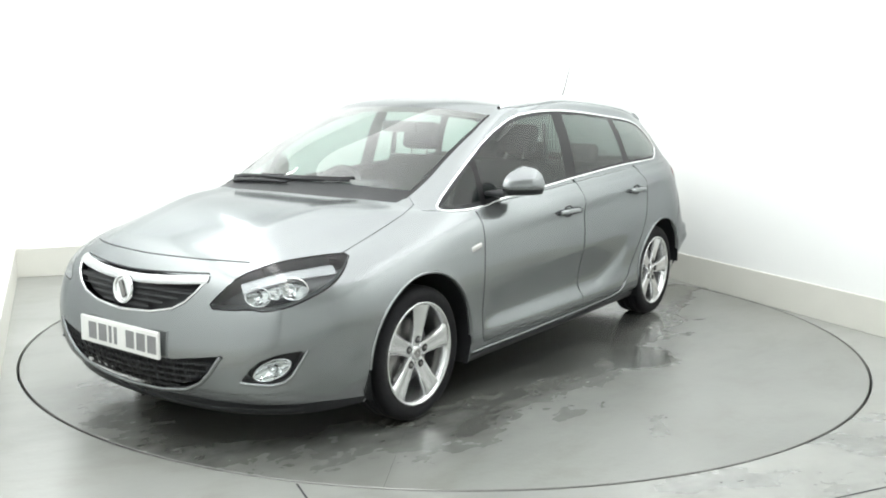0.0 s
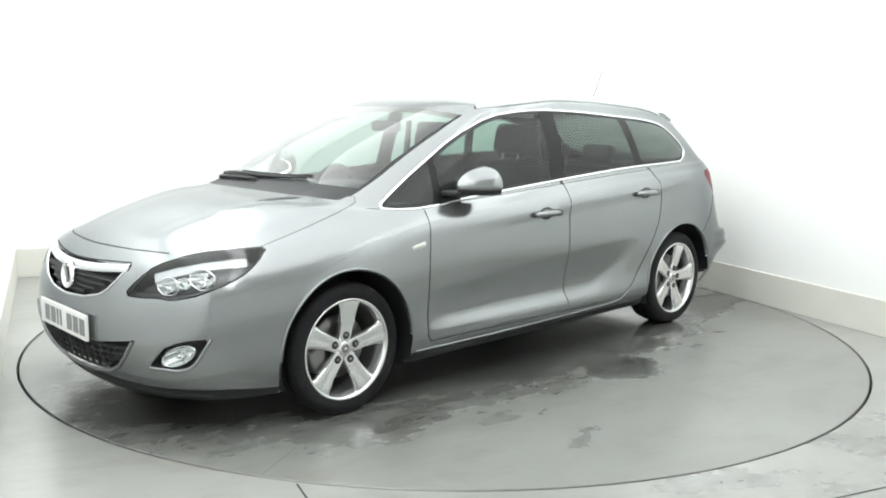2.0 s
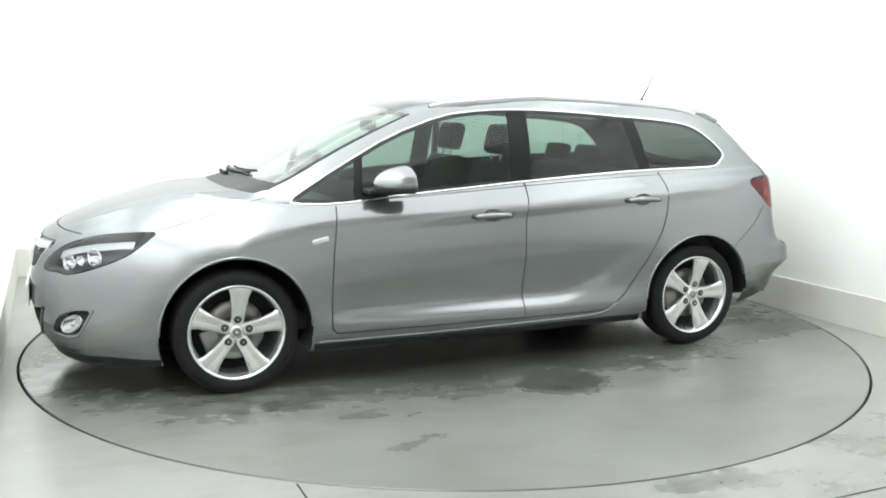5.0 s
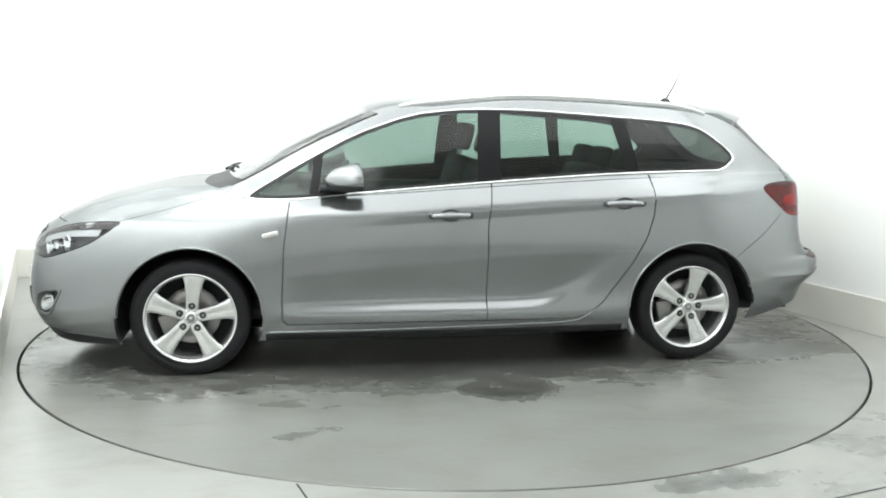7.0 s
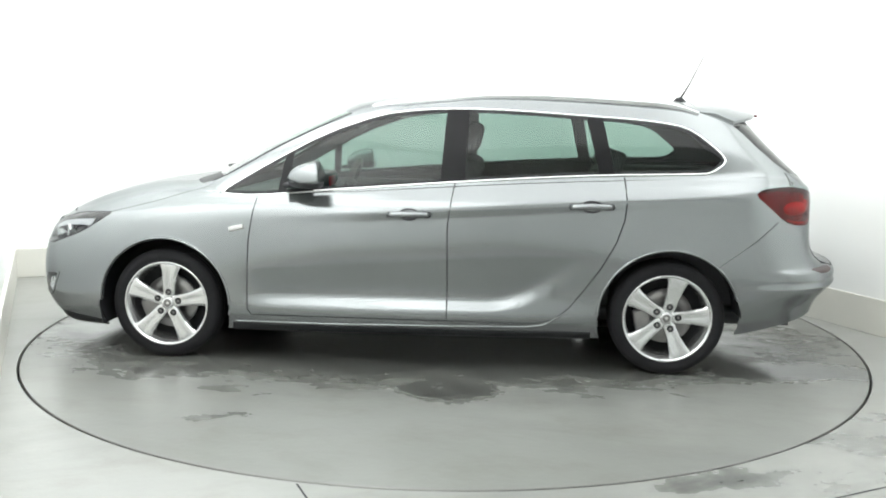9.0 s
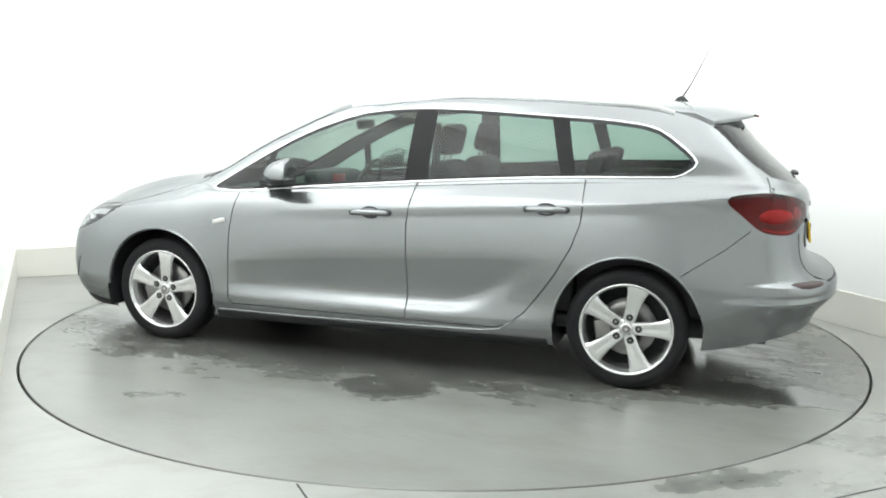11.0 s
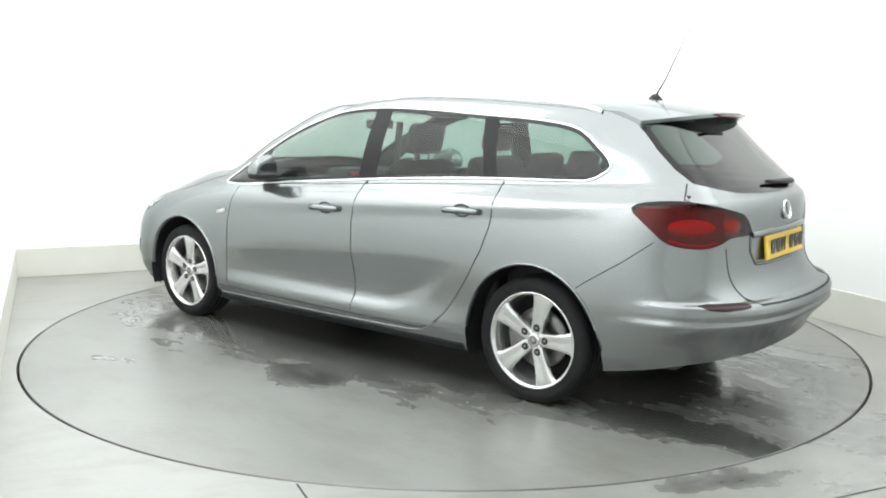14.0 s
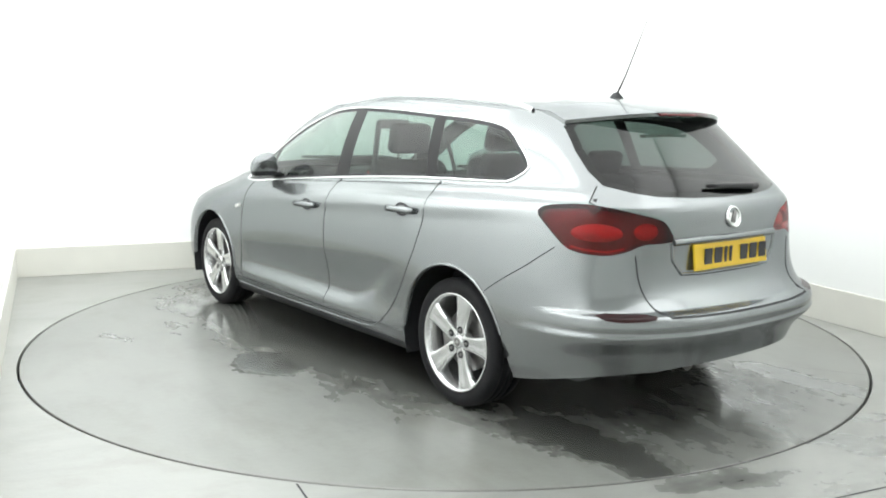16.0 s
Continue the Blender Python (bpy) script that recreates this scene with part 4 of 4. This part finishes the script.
    pair("sill_moulding", strip(skin, "side", [(.95, .222), (.4, .222), (-.2, .232), (-.6, .242), (-.70, .255), (-.79, .31)], .008, .006, False), PAINT, car, "thin silver sill moulding")
    pair("sill_skirt", strip(skin, "side", [(.97, .19), (.4, .185), (-.2, .19), (-.95, .20)], .055, .006, False), BLACK, car, "dark sill skirt")
    pair("bonnet_gap", strip(skin, "top", [(1.13, .622), (1.15, .66), (1.27, .69), (1.5, .70), (1.70, .715)], .0035, .001, False), SEAM, car)
    pair("screen_moulding", strip(skin, "top", [(1.15, .61), (.96, .612), (.77, .602), (.57, .588), (.372, .566)], .008, .003, False), BLACK, car, "black windscreen edge moulding")
    bm_ = [(y, z) for y, z in ((0.0005, .755), (.2, .757), (.4, .758), (.5, .755))]
    part("bonnet_gap", whole(strip(skin, "front", bm_, .008, .0016, False)), SEAM, car)
    part("front_skirt", whole(strip(skin, "front", [(0.0005, .165), (.3, .167), (.5, .170), (.66, .176), (.73, .182)], .04, .006, False)), BLACK, car, "black splitter under the bumper")
    for x, r in ((AXLE_F, .362), (AXLE_R, .366)):
        arc = [(x + r * math.cos(a), .305 + r * math.sin(a)) for a in np.linspace(-.25, math.pi + .25, 40)]
        pair("arch_lip", strip(skin, "side", [(a, b) for a, b in arc if b > (.40 if a < -1.4 else .315)], .014, .006, False, sink=.02), PAINT, car)
        liner = bmesh.new()
        rows = [[liner.verts.new((x + (r + .006) * math.cos(a), y, .305 + (r + .006) * math.sin(a))) for y in (.5, .70, .875)] for a in np.linspace(-.35, math.pi + (.35 if x > 0 else -.04), 28)]
        for p, q in zip(rows, rows[1:]):
            for i in range(2):
                liner.faces.new((p[i], p[i + 1], q[i + 1], q[i]))
        liner.faces.new([p[0] for p in rows])
        pair("arch_liner", liner, BLACK, car, "black wheel arch liner")

    # handles, repeaters, mirrors, rails, aerial, wipers, spoiler
    for name, x, z, doors in (("front", .015, .822, doors_f), ("rear", -.93, .883, doors_r)):
        p, n = skin.land("side", x, z)
        cup = lathe([(.0001, -.004), (.03, -.002), (.042, .0015), (.046, .0005)], 28)
        # Trim grey instead of silver puts the recess's shade into the cup's colour.
        pair("shaded_handle_cup", moved(cup, pose(x, p.y + .001, z) @ Matrix.Diagonal((1.2, 1, .72, 1))), TRIM, doors)
        grip = tube([(x + .105, p.y + .004, z - .003), (x + .085, p.y + .026, z), (x + .04, p.y + .036, z + .003), (x - .04, p.y + .036, z + .004), (x - .085, p.y + .026, z + .002), (x - .105, p.y + .004, z)], .0165, 10)
        pair("handle", grip, PAINT, doors, "silver pull handle")
    p, n = skin.land("side", .94, .728)
    pair("side_repeater", moved(box(-.042, .042, -.006, .008, -.013, .013, .006), pose(.94, p.y, .728, 0, 14, -3)), AMBER, car, "clear side repeater")
    plan = smooth_loop([(.705, .845), (.66, .905), (.575, .962), (.49, .975), (.468, .955), (.466, .835), (.50, .812), (.60, .81), (.67, .82)], 4)

    def stack(levels, cx=.53, cy=.885):
        bm = bmesh.new()
        rows = [[bm.verts.new((cx + (x - cx) * k, cy + (y - cy) * k, z)) for x, y in plan] for z, k in levels]
        for p, q in zip(rows, rows[1:]):
            for i in range(len(plan)):
                j = (i + 1) % len(plan)
                bm.faces.new((p[i], p[j], q[j], q[i]))
        bm.faces.new(rows[0][::-1]), bm.faces.new(rows[-1])
        bmesh.ops.recalc_face_normals(bm, faces=bm.faces[:])
        return bm

    def shaped(bm):
        for q in bm.verts:
            x, y, z = q.co
            low = 1.12 * (1 - .34 * min(max((x - .5) / .2, 0), 1)) * (1 - .22 * min(max((y - .82) / .155, 0), 1))
            q.co = (.49 + (x - .49) * .82, y, .98 + (z - .98) * (low if z > .98 else 1))
        return bm

    mirrors = pair("door_mirror", shaped(stack(((.980, .97), (.984, 1.0), (1.01, .995), (1.04, .93), (1.065, .80), (1.082, .60), (1.09, .35), (1.092, .1)))), PAINT, car, "silver door mirror")
    foot = shaped(stack(((.952, .78), (.958, .9), (.976, .96), (.9815, .96))))
    pair("mirror_base", join(foot, moved(box(-.07, .07, -.05, .06, -.012, .012, .008), pose(.62, .80, .958))), BLACK, mirrors, "black mirror foot")
    gm = disc(1, 0, 28)
    pair("mirror_glass", moved(gm, pose(.469, .885, 1.018, 0, 0, 90) @ Matrix.Diagonal((.058, 1, .030, 1))), CHROME, mirrors, "mirror glass")
    rail = [(x, .562 - .02 * abs(x + .5) ** 2 - .02 * max(0, x)) for x in np.linspace(.25, -1.5, 24)]
    bar = strip(skin, "top", rail, .030, .031, False, .07)
    for q in bar.verts:
        ends = min(1, max(0, (.25 - q.co.x) / .25), max(0, (q.co.x + 1.5) / .25))
        q.co.z -= .02 * (1 - ends * (2 - ends))
    pair("roof_rail", bar, SATIN, car, "silver roof rail")
    p = skin.tree.ray_cast(Vector((-1.5, 0, 3)), Vector((0, 0, -1)))[0]
    base = moved(lathe([(.0001, .03), (.010, .028), (.02, .012), (.028, 0), (.028, -.01)], 18), pose(0, 0, 0, 90, 0, 0))
    for q in base.verts:
        q.co.x *= 1.6
    aerial = part("aerial", moved(base, Matrix.Translation(p)), BLACK, car, "black roof aerial on a small foot")
    part("aerial_rod", tube([p + Vector((0, 0, .015)), p + Vector((-.05, 0, .10)), p + Vector((-.17, 0, .36))], .0055, 8, .45), BLACK, aerial)
    sp = bmesh.new()
    rows = []
    for y in np.linspace(-.54, .54, 25):
        e = abs(y) / .54
        x0, x1 = -1.52 + .02 * e, -1.905 + .21 * e ** 2.6
        z0 = skin.tree.ray_cast(Vector((x0, abs(y), 3)), Vector((0, 0, -1)))[0].z + .0015
        z1 = 1.374 - .042 * e ** 2
        rows.append([sp.verts.new(c) for c in ((x0, y, z0), ((x0 + x1) / 2, y, (z0 + z1) / 2 + .014), (x1 + .02, y, z1 + .004), (x1, y, z1 - .004), (x1 + .004, y, z1 - .02), (x1 + .06, y, z1 - .032), (x0, y, z0 - .06))])
    for a, b in zip(rows, rows[1:]):
        for i in range(7):
            sp.faces.new((a[i], a[(i + 1) % 7], b[(i + 1) % 7], b[i]))
    sp.faces.new(rows[0]), sp.faces.new(rows[-1][::-1])
    bmesh.ops.recalc_face_normals(sp, faces=sp.faces[:])
    spoiler = part("spoiler", sharp(sp, 40), PAINT, gate, "silver roof spoiler")
    part("brake_light", box(-1.914, -1.900, -.17, .17, 1.351, 1.363, .003), DARK_RED, spoiler, "dark red high brake light")
    for y0, y1, ahead in ((-.56, .28, 0.0), (-.5, -.08, .045)):
        pts = []
        for k in range(9):
            y = y0 + (y1 - y0) * k / 8
            hit = skin.tree.ray_cast(Vector((1.21 + ahead - .09 * (abs(y) / .6) ** 2 - .03 * k / 8, abs(y), 3)), Vector((0, 0, -1)))[0]
            pts.append(Vector((hit.x, y, hit.z + .012)))
        w = part("windscreen_wiper", tube(pts, .013, 6, .6), BLACK, car, "black windscreen wiper")
        part("wiper_blade", tube([q + Vector((-.035, 0, .008)) for q in pts[2:]], .007, 6), BLACK, w)
    pts = []
    for k in range(7):
        y = -.26 + .36 * k / 6
        hit = skin.tree.ray_cast(Vector((-4, abs(y), 1.045 + .012 * k / 6)), Vector((1, 0, 0)))[0]
        pts.append(Vector((hit.x - .025, y, hit.z)))
    part("rear_wiper", tube(pts, .017, 6, .55), BLACK, gate, "black rear wiper")
    ring = join(lathe([(.036, -.004), (.038, .006), (.043, .008), (.047, .006), (.049, -.004)], 36), lathe([(.0001, .001), (.036, .001)], 30))
    p = skin.land("rear", .001, .925)[0]
    badge = part("rear_badge", moved(ring, facing(p.x - .002, 0, .925, 90, 14)), CHROME, gate, "round chrome badge")
    part("emblem", moved(box(-.010, .010, .002, .008, -.028, .028, .004), facing(p.x - .002, 0, .925, 90, 14) @ pose(0, 0, 0, 0, -28, 0)), STEEL, badge)
    p = skin.land("rear", .001, .765)[0]
    plate = part("rear_plate", moved(box(-.006, .006, -.26, .26, -.056, .056, .004), pose(p.x - .005, 0, .765, 0, 8, 0)), YELLOW_PLATE, gate, "yellow number plate with plain bars", False)
    plate.matrix_basis = Matrix.Identity(4)
    plate_bars(plate, PLATE_INK, [(-.25, -.195), (-.18, -.125), (-.11, -.055), (.005, .025), (.04, .06), (.075, .13), (.145, .20)], p.x - .0125, .765, -.003)
    part("plate_light_bar", whole(strip(skin, "rear", [(0.0005, .838), (.2, .838), (.36, .834)], .03, .012, False)), PAINT, gate)
    part("plate_surround", whole(strip(skin, "rear", [(0.0005, .695), (.2, .695), (.31, .70), (.36, .76), (.37, .83)], .016, .006, False)), PAINT, gate)

    # underneath
    under = bmesh.new()
    loop = [(2.1, .3), (1.9, .6), (1.72, .62), (.96, .62), (.94, .8), (-.94, .8), (-.96, .62), (-1.74, .62), (-1.95, .6), (-2.1, .35)]
    low = [under.verts.new((x, y, .19 if x > -1.5 else .26)) for x, y in loop] + [under.verts.new((x, -y, .19 if x > -1.5 else .26)) for x, y in reversed(loop)]
    under.faces.new(low)
    part("underbody", under, BLACK, car, "black underbody")
    pipe = part("silencer", moved(lathe([(.0001, -.16), (.06, -.15), (.075, -.11), (.075, .11), (.06, .15), (.0001, .16)], 20), pose(-1.93, .05, .335)), BLACK, car, "dark exhaust silencer")
    part("exhaust_tip", tube([(-1.98, .20, .33), (-2.1, .21, .31), (-2.17, .21, .282)], .022, 14), STEEL, pipe, "bare steel exhaust tip")
    part("axle", tube([(AXLE_R, -.6, .27), (AXLE_R, .6, .27)], .04, 10), BLACK, car)

    for ob in car.children:
        if ob.name.split(".")[0] in ("bonnet", "roof", "tailgate", "front_door", "rear_door", "front_bumper", "rear_bumper", "front_wing", "body_side", "rear_window"):
            panel(ob)

    interior(car)
    for x, spin in ((AXLE_F, -6), (AXLE_R, -14)):
        for side in (1, -1):
            w = build_wheel(car, pose(x, side * .852, HUB_Z + (.0 if x > 0 else .004), 0, 0, 0 if side > 0 else 180) @ pose(0, 0, 0, 0, spin * side, 0))
            w.name = "wheel"
    return car


def floor_joints():
    for k, (a0, b0, a1, b1) in enumerate(((-1.48, -1.985, -1.47, -2.826), (LEFT + .04, -2.83, RIGHT - .02, -2.83), (-1.47, -2.834, -1.46, FRONT))):
        n = Vector((b1 - b0, a0 - a1, 0)).normalized() * .004
        bm = bmesh.new()
        p, q = Vector((a0, b0, .0012)), Vector((a1, b1, .0012))
        bm.faces.new([bm.verts.new(v) for v in (p - n, p + n, q + n, q - n)])
        bmesh.ops.recalc_face_normals(bm, faces=bm.faces[:])
        tagged(part("trim", bm, SEAM, None, "", False, pose(0, 0, 0, 0, 0, YAW)), "dark joint line in the concrete floor", "floor joint", kind="structure")


car = build_car()
floor_joints()
deck = turntable()

# ---------------------------------------------------------------- the turning: run-up in the first two seconds, then a steady turn
TURN_START = ((0.0, 45.5), (0.5, 43.85), (1.0, 41.15), (1.5, 37.85))
CAR_X, CAR_Y, CAR_HEADING = -0.1059, -0.0596, -170.555


def turn_at():
    rows = list(TURN_START)
    for k in range(4, 33):
        rows.append((k / 2, 34.42 - 6.860 * (k / 2 - 2)))
    return rows


def motions():
    table, wagon = [], []
    for t, a in turn_at():
        c, s = math.cos(radians(a)), math.sin(radians(a))
        table.append((t, pose(0, 0, 0, 0, 0, a)))
        wagon.append((t, pose(CAR_X * c - CAR_Y * s, CAR_X * s + CAR_Y * c, 0, 0, 0, CAR_HEADING + a)))
    walk(deck, table)
    walk(car, wagon)


motions()
